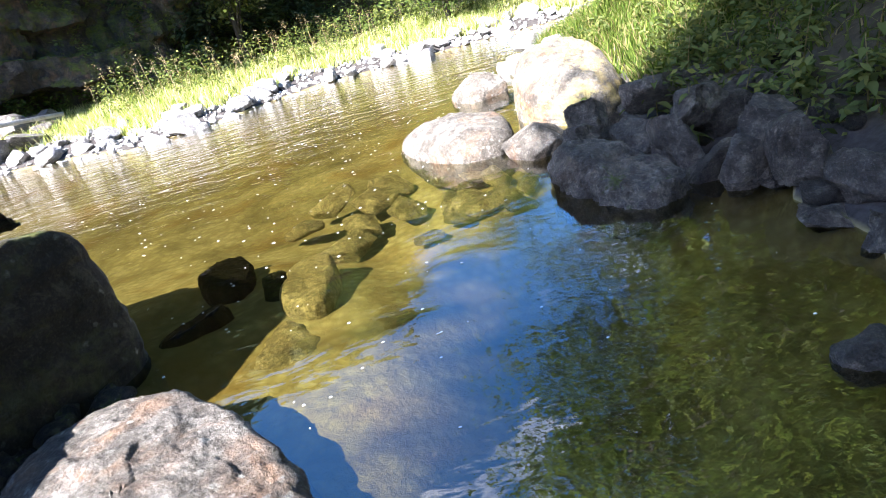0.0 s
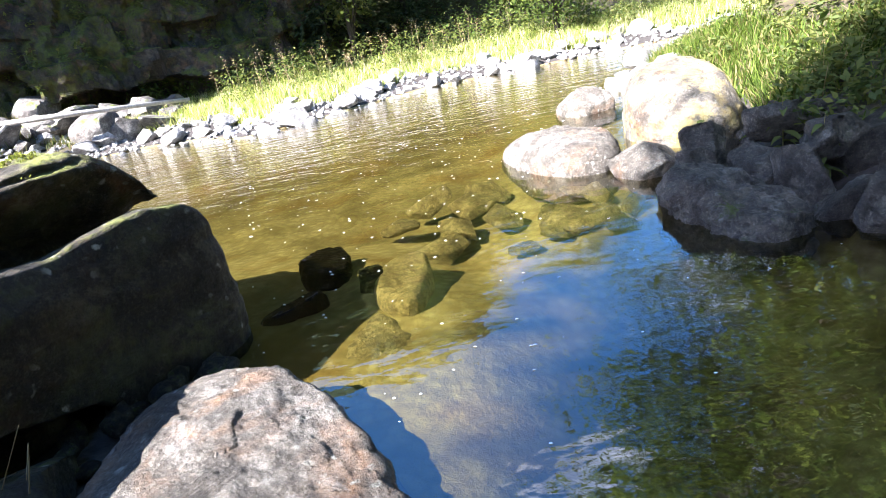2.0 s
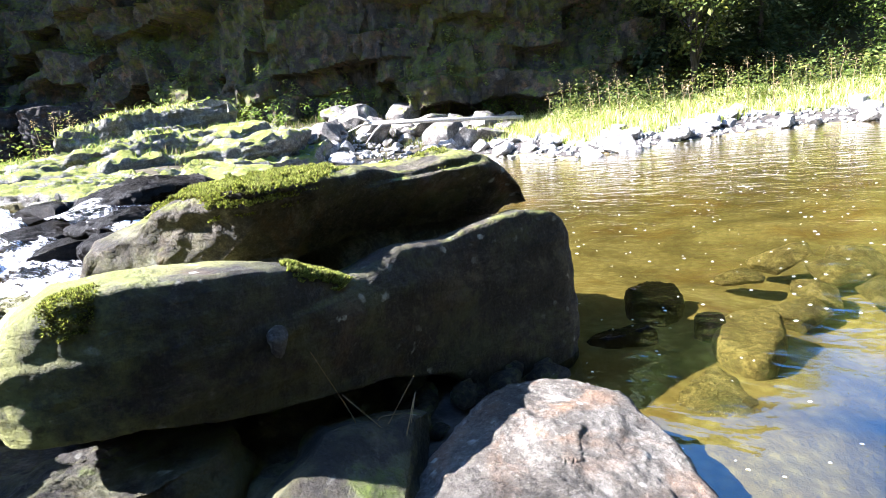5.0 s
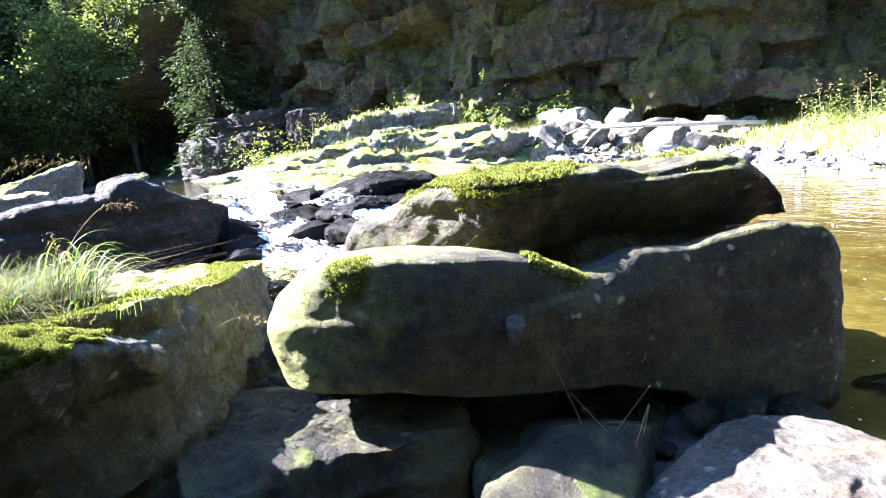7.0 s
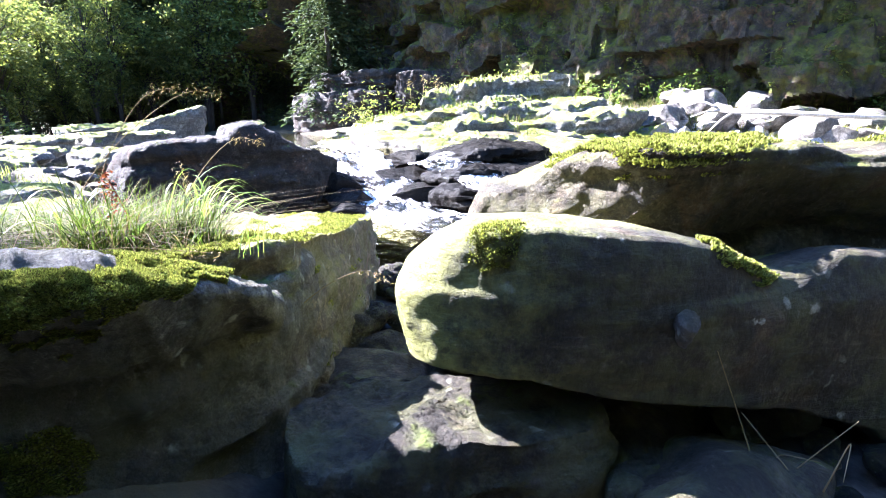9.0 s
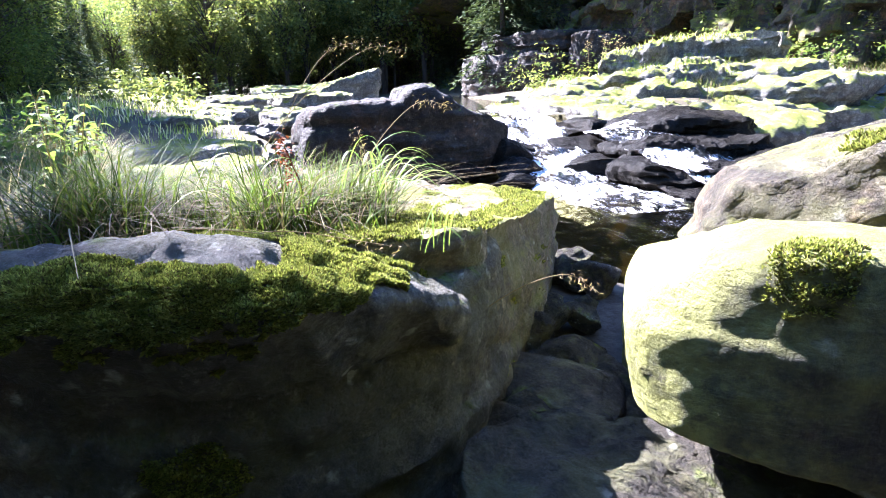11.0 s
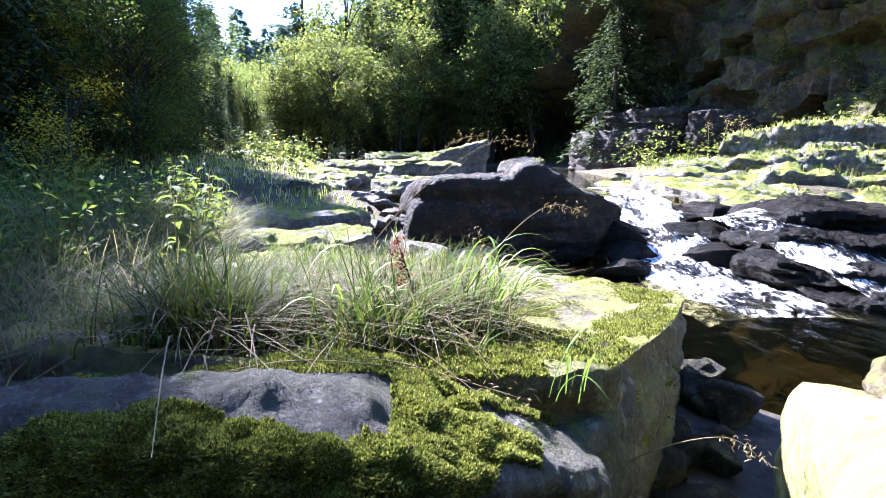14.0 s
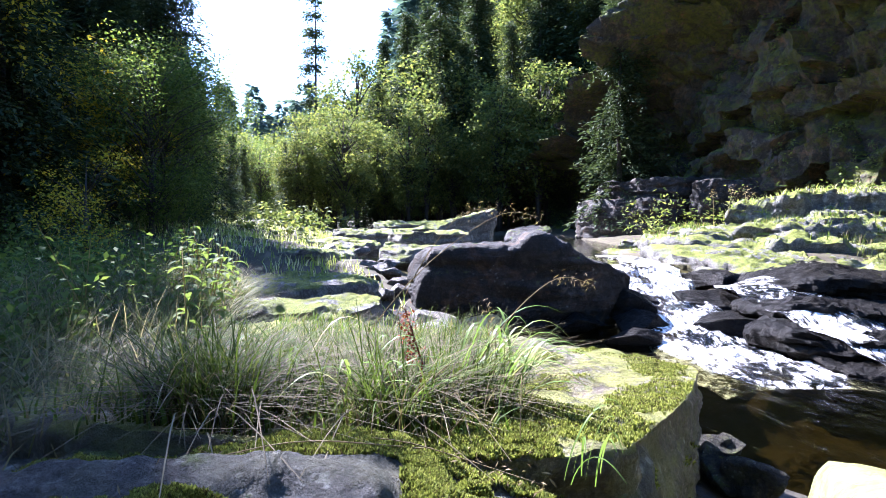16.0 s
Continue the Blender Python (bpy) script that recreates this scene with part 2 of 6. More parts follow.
M_GRASS_DRY = leaf_material("mixed_dry_grass", (0.028, 0.042, 0.01), (0.06, 0.08, 0.02), (0.14, 0.135, 0.045), 0.35, dry=(0.28, (0.17, 0.135, 0.075)))
M_TANGLE = leaf_material("tangled_grass", (0.04, 0.05, 0.02), (0.08, 0.092, 0.04), (0.16, 0.155, 0.08), 0.35, dry=(0.25, (0.22, 0.18, 0.11)))
M_TUSSOCK = leaf_material("tussock_grass", (0.028, 0.045, 0.008), (0.062, 0.088, 0.016), (0.125, 0.14, 0.03), 0.3)
M_STRAW = leaf_material("straw", (0.055, 0.043, 0.024), (0.1, 0.08, 0.046), (0.19, 0.158, 0.095), 0.25)
M_DRY = leaf_material("dry_stalks", (0.12, 0.085, 0.045), (0.2, 0.15, 0.08), (0.3, 0.23, 0.13), 0.2)
# lighter copy of the grass with strong sunlight put into its colour
M_GRASS_SUN = leaf_material("sunlit_grass", (0.12, 0.17, 0.035), (0.23, 0.28, 0.06), (0.4, 0.42, 0.14), 0.45, dry=(0.3, (0.6, 0.53, 0.32)))
M_MOSS = leaf_material("moss_shoots", (0.075, 0.09, 0.02), (0.165, 0.18, 0.042), (0.32, 0.33, 0.09), 0.3, 0.8, dry=(0.14, (0.07, 0.055, 0.025)))


def blade_material():
    k = Nodes("grass_blade")
    col = k.ramp(k.rnd(), (0.0, (0.07, 0.13, 0.016)), (0.6, (0.14, 0.21, 0.03)), (0.85, (0.2, 0.25, 0.05)), (1.0, (0.36, 0.3, 0.14)))
    m = k.n("ShaderNodeMixShader", Fac=0.45)
    k.t.links.new(k.principled(col, 0.5, None, 0.3), m.inputs[1])
    k.t.links.new(k.n("ShaderNodeBsdfTranslucent", Color=col).outputs[0], m.inputs[2])
    return k.surface(m.outputs[0])


M_BLADE = blade_material()


def ground_material():
    k = Nodes("ground_cover")
    z = k.n("ShaderNodeSeparateXYZ", Vector=k.pos).outputs["Z"]
    soil = k.ramp(k.noise(2.2, 8, 0.65), (0.3, (0.03, 0.024, 0.015)), (0.55, (0.06, 0.05, 0.028)), (0.75, (0.075, 0.085, 0.03)))
    soil = k.mix(k.ramp(k.noise(25.0, 5, 0.7), (0.5, 0.0), (0.7, 0.6)), soil, (0.11, 0.085, 0.05))
    sand = k.ramp(k.noise(1.7, 7, 0.6), (0.3, (0.13, 0.11, 0.05)), (0.5, (0.27, 0.23, 0.11)), (0.72, (0.38, 0.33, 0.18)))
    peb = k.n("ShaderNodeTexVoronoi", Vector=k.pos, Scale=11.0)
    sand = k.mix(k.ramp(peb.outputs["Distance"], (0.2, 0.0), (0.6, 0.4)), sand, (0.09, 0.06, 0.02))
    sand = k.mix(k.ramp(k.noise(0.9, 4, 0.6), (0.5, 0.0), (0.66, 0.6)), sand, (0.2, 0.115, 0.03))
    # bed colour darkens with depth, standing in for light lost in brown water
    deep_tone = k.ramp(k.noise(1.4, 5), (0.3, (0.02, 0.017, 0.007)), (0.7, (0.06, 0.046, 0.017)))
    bed = k.mix(k.ramp(k.math("MULTIPLY", z, -1.0), (0.42, 0.0), (0.6, 1.0)), sand, deep_tone)
    soil = k.mix(k.ramp(k.math("MULTIPLY", z, 0.1), (0.12, 0.0), (0.4, 1.0)), soil, k.ramp(k.noise(0.8, 6, 0.7), (0.35, (0.012, 0.02, 0.007)), (0.65, (0.035, 0.05, 0.014))))
    # low ground: damp earth, with the gap's shade also put into its colour
    damp = k.ramp(k.noise(9.0, 6, 0.7), (0.35, (0.02, 0.017, 0.014)), (0.65, (0.06, 0.052, 0.045)))
    soil = k.mix(k.ramp(k.math("ADD", z, k.math("MULTIPLY", k.noise(3.0), 0.15)), (0.28, 0.0), (0.4, 1.0)), damp, soil)
    c = k.mix(k.ramp(z, (0.0, 0.0), (0.03, 1.0)), bed, soil)
    normal = k.bump(k.math("ADD", k.noise(6.0, 6, 0.7), k.math("MULTIPLY", k.noise(40.0, 4, 0.7), 0.12)), 0.5, 0.06)
    return k.surface(k.principled(c, 0.95, normal, 0.2))


def water_material(name, tint, ripple, fine):
    k = Nodes(name)
    g = k.n("ShaderNodeBsdfGlossy", Color=(1, 1, 1, 1), Roughness=0.015)
    tr = k.n("ShaderNodeBsdfTransparent", Color=(*tint, 1))
    big = k.noise(2.2, 3, 0.5, k.scaled(1.0, 1.7, 1.0), 0.4)
    small = k.noise(11.0, 3, 0.55, k.scaled(1.0, 1.9, 1.0), 0.6)
    far = k.n("ShaderNodeMapRange", Value=k.math("SUBTRACT", k.n("ShaderNodeSeparateXYZ", Vector=k.pos).outputs["Y"], k.n("ShaderNodeSeparateXYZ", Vector=k.pos).outputs["X"]), From_Min=2.5, From_Max=12.0, To_Min=0.12, To_Max=1.5).outputs[0]
    calm = k.math("MULTIPLY", k.ramp(k.noise(0.32, 2, 0.4), (0.38, fine * 0.5), (0.62, fine)), far)
    big = k.math("MULTIPLY", big, k.math("ADD", k.math("MULTIPLY", far, 0.8), 0.2))
    normal = k.bump(k.math("ADD", k.math("MULTIPLY", big, ripple), k.math("MULTIPLY", small, calm)), 1.0, 0.06)
    k.put(g.inputs["Normal"], normal)
    m = k.n("ShaderNodeMixShader", Fac=k.sheen(normal, 0.12))
    k.t.links.new(tr.outputs[0], m.inputs[1]), k.t.links.new(g.outputs[0], m.inputs[2])
    return k.surface(m.outputs[0])


def white_water_material():
    k = Nodes("white_water")
    warp = k.n("ShaderNodeTexNoise", Vector=k.pos, Scale=2.2, Detail=3.0).outputs["Color"]
    vec = k.n("ShaderNodeMapping", Vector=k.mix(0.28, k.pos, warp), Scale=(0.9, 2.2, 1.6)).outputs[0]
    streak = k.noise(6.5, 9, 0.78, vec, 0.4)
    patches = k.ramp(k.noise(1.3, 4, 0.6, None, 0.5), (0.4, 0.25), (0.58, 1.0))
    mask = k.ramp(k.math("MULTIPLY", streak, k.math("ADD", k.math("MULTIPLY", patches, 0.3), 0.78)), (0.45, 0.0), (0.52, 0.45), (0.6, 1.0))
    normal = k.bump(k.math("ADD", k.noise(9.0, 6, 0.75, vec, 0.8), k.math("MULTIPLY", k.noise(45.0, 4, 0.7), 0.3)), 1.0, 0.05)
    foam = k.principled(k.ramp(k.noise(24.0, 5, 0.7), (0.35, (0.72, 0.73, 0.73)), (0.6, (0.92, 0.92, 0.9))), 0.6, normal, 0.3)
    g = k.n("ShaderNodeBsdfGlossy", Color=(1, 1, 1, 1), Roughness=0.08, Normal=normal)
    tr = k.n("ShaderNodeBsdfTransparent", Color=(0.4, 0.34, 0.25, 1))
    clear = k.n("ShaderNodeMixShader", Fac=k.sheen(normal, 0.05))
    k.t.links.new(tr.outputs[0], clear.inputs[1]), k.t.links.new(g.outputs[0], clear.inputs[2])
    m = k.n("ShaderNodeMixShader", Fac=mask)
    k.t.links.new(clear.outputs[0], m.inputs[1]), k.t.links.new(foam, m.inputs[2])
    return k.surface(m.outputs[0])


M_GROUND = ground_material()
M_WATER = water_material("pool_water", (0.52, 0.5, 0.32), 0.36, 0.06)
M_FOAM = white_water_material()


# ---- numeric helpers ----
def _hash(i, seed):
    i = i.astype(np.uint32)
    h = i[..., 0] * np.uint32(374761393) + i[..., 1] * np.uint32(668265263) + i[..., 2] * np.uint32(2147483647) + np.uint32(seed * 974711 + 12345)
    h = (h ^ (h >> np.uint32(13))) * np.uint32(1274126177)
    h = h ^ (h >> np.uint32(16))
    return (h & np.uint32(65535)).astype(float) / 32767.5 - 1.0


def vnoise(p, seed=0):
    """Smooth value noise in -1 to 1 at the points p (n, 3)."""
    p = np.asarray(p, float) + 1000.0
    i = np.floor(p).astype(np.int64)
    f = p - i
    f = f * f * (3 - 2 * f)
    out = 0.0
    for dx in (0, 1):
        for dy in (0, 1):
            for dz in (0, 1):
                w = (f[..., 0] if dx else 1 - f[..., 0]) * (f[..., 1] if dy else 1 - f[..., 1]) * (f[..., 2] if dz else 1 - f[..., 2])
                out = out + w * _hash(i + np.array([dx, dy, dz]), seed)
    return out


def fbm(p, freq, octaves=4, seed=0, gain=0.5):
    total, amp = 0.0, 1.0
    for o in range(octaves):
        total = total + amp * vnoise(np.asarray(p) * freq * 2.03**o, seed + o)
        amp *= gain
    return total


def mesh(name, verts, faces, material, smooth=True, sharp=0):
    """A mesh from arrays: verts (n, 3), faces (m, 3 or 4) or a list of such arrays."""
    me = bpy.data.meshes.new(name)
    sets = faces if isinstance(faces, list) else [faces]
    verts = np.asarray(verts, np.float32)
    sizes = np.concatenate([np.full(len(f), f.shape[1], np.int32) for f in sets])
    loops = np.concatenate([np.asarray(f, np.int32).ravel() for f in sets])
    me.vertices.add(len(verts))
    me.vertices.foreach_set("co", verts.ravel())
    me.loops.add(len(loops))
    me.loops.foreach_set("vertex_index", loops)
    me.polygons.add(len(sizes))
    me.polygons.foreach_set("loop_start", np.concatenate([[0], np.cumsum(sizes)[:-1]]).astype(np.int32))
    me.polygons.foreach_set("use_smooth", np.full(len(sizes), smooth))
    me.update(calc_edges=True)
    me.validate()
    if sharp:
        me.set_sharp_from_angle(angle=radians(sharp))
    me.materials.append(material)
    return me


def joined(parts):
    """Several (verts, faces) into one."""
    vs, fs, at = [], {}, 0
    for v, f in parts:
        vs.append(v)
        for g in f if isinstance(f, list) else [f]:
            fs.setdefault(g.shape[1], []).append(g + at)
        at += len(v)
    return np.concatenate(vs), [np.concatenate(g) for g in fs.values()]


def normals(v, f):
    n = np.zeros_like(v)
    c = np.cross(v[f[:, 2]] - v[f[:, 0]], v[f[:, -1] if f.shape[1] == 3 else f[:, 3]] - v[f[:, 1]]) if f.shape[1] == 4 else np.cross(v[f[:, 1]] - v[f[:, 0]], v[f[:, 2]] - v[f[:, 0]])
    for j in range(f.shape[1]):
        np.add.at(n, f[:, j], c)
    return n / np.maximum(np.linalg.norm(n, axis=1, keepdims=True), 1e-9)


def thing(name, label, category, group="", kind=""):
    ob = new(name)
    ob.empty_display_size = 0.1
    return tagged(ob, label, category, group, kind)


def part(name, data, parent, label=""):
    ob = new(name, data)
    ob.parent = parent
    if label:
        ob["label"] = label
    return ob


def smooth_poly(poly, n, rounds=2):
    p = np.array(poly, float)
    for _ in range(rounds):
        q = np.roll(p, -1, 0)
        p = np.stack([0.78 * p + 0.22 * q, 0.22 * p + 0.78 * q], 1).reshape(-1, 2)
    q = np.vstack([p, p[:1]])
    s = np.concatenate([[0], np.cumsum(np.linalg.norm(np.diff(q, axis=0), axis=1))])
    t = np.linspace(0, s[-1], n, endpoint=False)
    return np.stack([np.interp(t, s, q[:, 0]), np.interp(t, s, q[:, 1])], 1)


def ring_rock(poly, top, bot, bevel=0.08, undercut=0.0, n=110, levels=18, rings=16, rough=0.05, layer=0.03, seed=0, crown=0.0, rounds=2, grain=2.0, cuts=0, lumps=1.0):
    """A rock of a given plan with a top and an underside: rings up the side and in over the top."""
    plan = smooth_poly(poly, n, rounds)
    c = plan.mean(0)
    inward = c - plan
    reach = np.linalg.norm(inward, axis=1, keepdims=True)
    inward = inward / reach
    ftop = top if callable(top) else (lambda x, y: np.full_like(x, top))
    fbot = bot if callable(bot) else (lambda x, y: np.full_like(x, bot))
    out = []
    for f in np.linspace(0.15, 1, 5):
        q = c + (plan + inward * undercut - c) * f
        out.append(np.c_[q, fbot(q[:, 0], q[:, 1])])
    for v in np.linspace(0, 1, levels)[1:]:
        w = max(0.0, (v - 0.62) / 0.38)
        q = plan + inward * np.minimum(undercut * (1 - v) ** 1.5 + bevel * (1 - math.sqrt(max(0.0, 1 - w * w))), reach * 0.6)
        zt, zb = ftop(q[:, 0], q[:, 1]), fbot(q[:, 0], q[:, 1])
        out.append(np.c_[q, zb + (zt - zb) * v])
    edge = out[-1][:, :2]
    for f in np.linspace(1, 0, rings + 1)[1:-1]:
        q = c + (edge - c) * f
        out.append(np.c_[q, ftop(q[:, 0], q[:, 1]) + crown * (1 - f * f)])
    v = np.concatenate(out)
    m = len(out)
    v = np.vstack([v, [*c, float(fbot(c[:1], c[1:])[0])], [*c, float(ftop(c[:1], c[1:])[0]) + crown]])
    i, j = np.meshgrid(np.arange(m - 1), np.arange(n), indexing="ij")
    k = (j + 1) % n
    quads = np.stack([i * n + j, i * n + k, (i + 1) * n + k, (i + 1) * n + j], -1).reshape(-1, 4)
    a = np.arange(n)
    b = (a + 1) % n
    tris = np.vstack([np.stack([b, a, np.full(n, m * n)], 1), np.stack([(m - 1) * n + a, (m - 1) * n + b, np.full(n, m * n + 1)], 1)])
    if np.cross(np.roll(plan, -1, 0) - plan, np.roll(plan, -2, 0) - plan).sum() < 0:
        quads, tris = quads[:, ::-1], tris[:, ::-1]
    v = chip(v, cuts, seed)
    return rough_up(v, quads, rough, layer, seed, grain), [quads, tris]


def chip(v, cuts, seed):
    """Breaks flat facets off the edges of a rock."""
    rng = np.random.default_rng(seed + 500)
    mid = v.mean(0)
    for _ in range(cuts):
        a = rng.normal(size=3) + [0, 0, 0.35]
        a /= np.linalg.norm(a)
        q = (v - mid) @ a
        over = q - np.quantile(q, rng.uniform(0.93, 0.985))
        v = v - np.outer(np.maximum(over, 0) * 0.9, a)
    return v


def rough_up(v, quads, rough, layer, seed, grain=2.0):
    nn = normals(v, quads)
    ridge = 1 - np.abs(fbm(v, grain * 1.3, 4, seed + 9))
    d = rough * 0.6 * fbm(v, grain, 5, seed, 0.58) + rough * 0.9 * (ridge - 0.7)
    facet = fbm(v, grain * 0.9, 2, seed + 21)
    d = d + rough * 0.7 * (np.round(facet * 3) / 3 - facet) + rough * 0.22 * fbm(v, grain * 9, 3, seed + 31)
    if layer:
        s = fbm(v * [0.5, 0.5, 5.0], 1.6, 3, seed + 5)
        d = d + layer * np.tanh(3 * s) * (1 - np.abs(nn[:, 2])) * 0.8
    return v + nn * d[:, None]


_cubes = {}


def cube_sphere(n):
    """A cube's surface as an (n x n) grid a side, welded, as unit directions."""
    if n not in _cubes:
        bm = bmesh.new()
        bmesh.ops.create_cube(bm, size=2.0)
        bmesh.ops.subdivide_edges(bm, edges=bm.edges, cuts=n, use_grid_fill=True)
        bm.verts.index_update()
        v = np.array([x.co for x in bm.verts])
        f = np.array([[x.index for x in face.verts] for face in bm.faces])
        bm.free()
        _cubes[n] = v / np.linalg.norm(v, axis=1, keepdims=True), f
    return _cubes[n]


def boulder(size, seed=0, n=14, box=2.8, cuts=12, rough=0.035, layer=0.0, flat=0.0, lo=0.5):
    """A water-worn boulder round the origin: a boxy ball with some faces cut flat."""
    rng = np.random.default_rng(seed)
    d, f = cube_sphere(n)
    v = d / (np.abs(d) ** box).sum(1, keepdims=True) ** (1 / box)
    for _ in range(cuts):
        a = rng.normal(size=3)
        a /= np.linalg.norm(a)
        over = v @ a - rng.uniform(lo, 0.88)
        v = v - np.outer(np.maximum(over, 0), a)
    v = v * (np.array(size) / 2)
    if flat:
        v[:, 2] = np.maximum(v[:, 2], -flat)
    return rough_up(v, f, rough * float(np.mean(size)), layer * float(np.mean(size)), seed, 2.2 / float(np.mean(size))), f


def put_rock(name, data, label, category="rock", group="", m=None, kind=""):
    ob = new(name, data)
    if m is not None:
        ob.matrix_basis = m
    return tagged(ob, label, category, group, kind)


def tube(path, radii, sides=8):
    path = np.asarray(path, float)
    radii = np.broadcast_to(radii, len(path))
    t = np.gradient(path, axis=0)
    t /= np.maximum(np.linalg.norm(t, axis=1, keepdims=True), 1e-9)
    ref = np.where(np.abs(t[:, 2:]) > 0.9, [[1.0, 0, 0]], [[0, 0, 1.0]])
    a = np.cross(t, ref)
    a /= np.linalg.norm(a, axis=1, keepdims=True)
    b = np.cross(t, a)
    ang = np.linspace(0, 2 * np.pi, sides, endpoint=False)
    v = path[:, None] + radii[:, None, None] * (np.cos(ang)[None, :, None] * a[:, None] + np.sin(ang)[None, :, None] * b[:, None])
    n = len(path)
    i, j = np.meshgrid(np.arange(n - 1), np.arange(sides), indexing="ij")
    k = (j + 1) % sides
    f = np.stack([i * sides + j, i * sides + k, (i + 1) * sides + k, (i + 1) * sides + j], -1).reshape(-1, 4)
    v = np.vstack([v.reshape(-1, 3), path[:1], path[-1:]])
    a0 = np.arange(sides)
    caps = np.vstack([np.stack([(a0 + 1) % sides, a0, np.full(sides, n * sides)], 1), np.stack([(n - 1) * sides + a0, (n - 1) * sides + (a0 + 1) % sides, np.full(sides, n * sides + 1)], 1)])
    return v, [f, caps]


def leaves(at, size, rng, aspect=0.5, droop=0.3, toward=None):
    """Bent four-cornered leaves at the given points."""
    n = len(at)
    along = rng.normal(size=(n, 3)) * [1, 1, 0.5] - [0, 0, droop]
    if toward is not None:
        along = along * 0.6 + toward
    along /= np.linalg.norm(along, axis=1, keepdims=True)
    side = np.cross(along, rng.normal(size=(n, 3)) * 0.5 + [0, 0, 1.0])
    side /= np.maximum(np.linalg.norm(side, axis=1, keepdims=True), 1e-6)
    s = size * rng.uniform(0.6, 1.3, (n, 1))
    mid = at + along * s * 0.5 + np.cross(side, along) * s * 0.08
    v = np.stack([at, mid + side * s * aspect * 0.5, at + along * s, mid - side * s * aspect * 0.5], 1).reshape(-1, 3)
    return v, np.arange(4 * n).reshape(-1, 4)


def blades(at, height, rng, lean=0.5, width=0.006, seg=4, wind=(0, 0)):
    """Grass blades: tapered ribbons that bend over."""
    n = len(at)
    h = np.asarray(height) * rng.uniform(0.55, 1.2, n)
    ang = rng.uniform(0, 2 * np.pi, n)
    out = np.stack([np.cos(ang), np.sin(ang), 0 * ang], 1) + [*wind, 0]
    bend = lean * rng.uniform(0.3, 1.5, n)
    side = np.stack([-np.sin(ang), np.cos(ang), 0 * ang], 1)
    vs = []
    for k in range(seg + 1):
        u = k / seg
        p = at + out * (h * bend * u * u)[:, None] + np.array([0, 0, 1.0]) * (h * (u - 0.35 * np.minimum(bend, 1.4) * u * u))[:, None]
        w = width * (1 - u) ** 0.7 + 0.0006
        vs += [p - side * w, p + side * w]
    v = np.stack(vs, 1).reshape(-1, 3)
    m = 2 * (seg + 1)
    base = (np.arange(n) * m)[:, None]
    f = np.concatenate([base + np.array([2 * k, 2 * k + 1, 2 * k + 3, 2 * k + 2]) for k in range(seg)])
    return v, f


# ---- the lie of the land ----
RIVER = np.array([(0.9, 0.72), (1.35, 0.95), (1.85, 1.5), (2.05, 2.2), (2.2, 2.9), (2.05, 3.5), (2.0, 4.3), (2.2, 5.0), (2.7, 5.9), (2.9, 7.4), (2.9, 9.2), (3.2, 10.8), (4.6, 12.0), (8, 12.8), (15, 12.2),
                  (15, 15.6), (8, 16.2), (4, 16.0), (1.2, 15.6), (-0.9, 15.6), (-2.4, 14.2), (-3.4, 13.2), (-4.9, 12.3), (-6.3, 13.6), (-8.2, 14.2), (-10, 13.4), (-11.6, 11.4), (-11.0, 8.6), (-10.2, 6.2), (-12.6, 5.6), (-15.5, 4.4),
                  (-21, 6.2), (-30, 7.0), (-34, 5.0), (-36, 2.0), (-33, -1.6), (-26, -3.2), (-17, -2.6), (-12.6, -1.4), (-9.2, 0.4), (-6.6, 1.5),
                  (-5.4, 1.75), (-4.6, 2.0), (-3.9, 2.3), (-2.6, 3.0), (-1.95, 2.85), (-1.75, 2.5), (-1.0, 2.1), (-0.5, 1.3), (0.3, 0.8)], float)
FARSIDE = np.array([(200, 14), (15, 14.2), (8, 15.0), (3, 14.6), (-1.5, 14.2), (-3.3, 12.6), (-5, 11.8), (-7, 13.2), (-11, 10), (-12, 5.5), (-20, 5), (-32, 5), (-44, -4), (-70, -13), (-160, -39), (-400, -104)], float)


def poly_distance(x, y, poly, closed=True):
    """Distance to a polyline, and whether a point lies inside it."""
    p = np.stack([x, y], -1)
    best = np.full(x.shape, 1e9)
    inside = np.zeros(x.shape, bool)
    for a, b in zip(poly, np.roll(poly, -1, 0)) if closed else zip(poly[:-1], poly[1:]):
        d = b - a
        t = np.clip(((p - a) @ d) / (d @ d), 0, 1)
        best = np.minimum(best, np.linalg.norm(p - a - t[..., None] * d, axis=-1))
        if closed and a[1] != b[1]:
            cross = (a[1] > y) != (b[1] > y)
            inside ^= cross & (x < (b[0] - a[0]) * (y - a[1]) / (b[1] - a[1]) + a[0])
    return best, inside


def far_side(x, y):
    """True on the cliff's side of the stream."""
    poly = np.vstack([FARSIDE, [(-400, 400), (200, 400)]])
    return poly_distance(x, y, poly)[1]


def level(x):
    return np.interp(x, [-12.8, -9.6], [0.75, 0.0])


def step(v, a, b):
    t = np.clip((v - a) / (b - a), 0, 1)
    return t * t * (3 - 2 * t)


VALLEY = np.array([(-33, 2), (-50, -9), (-80, -19), (-160, -41), (-420, -112)], float)


def bank_distance(x, y):
    """Distance from the stream or from the valley's floor beyond it."""
    d, wet = poly_distance(x, y, RIVER)
    floor = poly_distance(x, y, VALLEY, False)[0]
    return np.minimum(d, np.maximum(floor - 5, 0.8)), wet


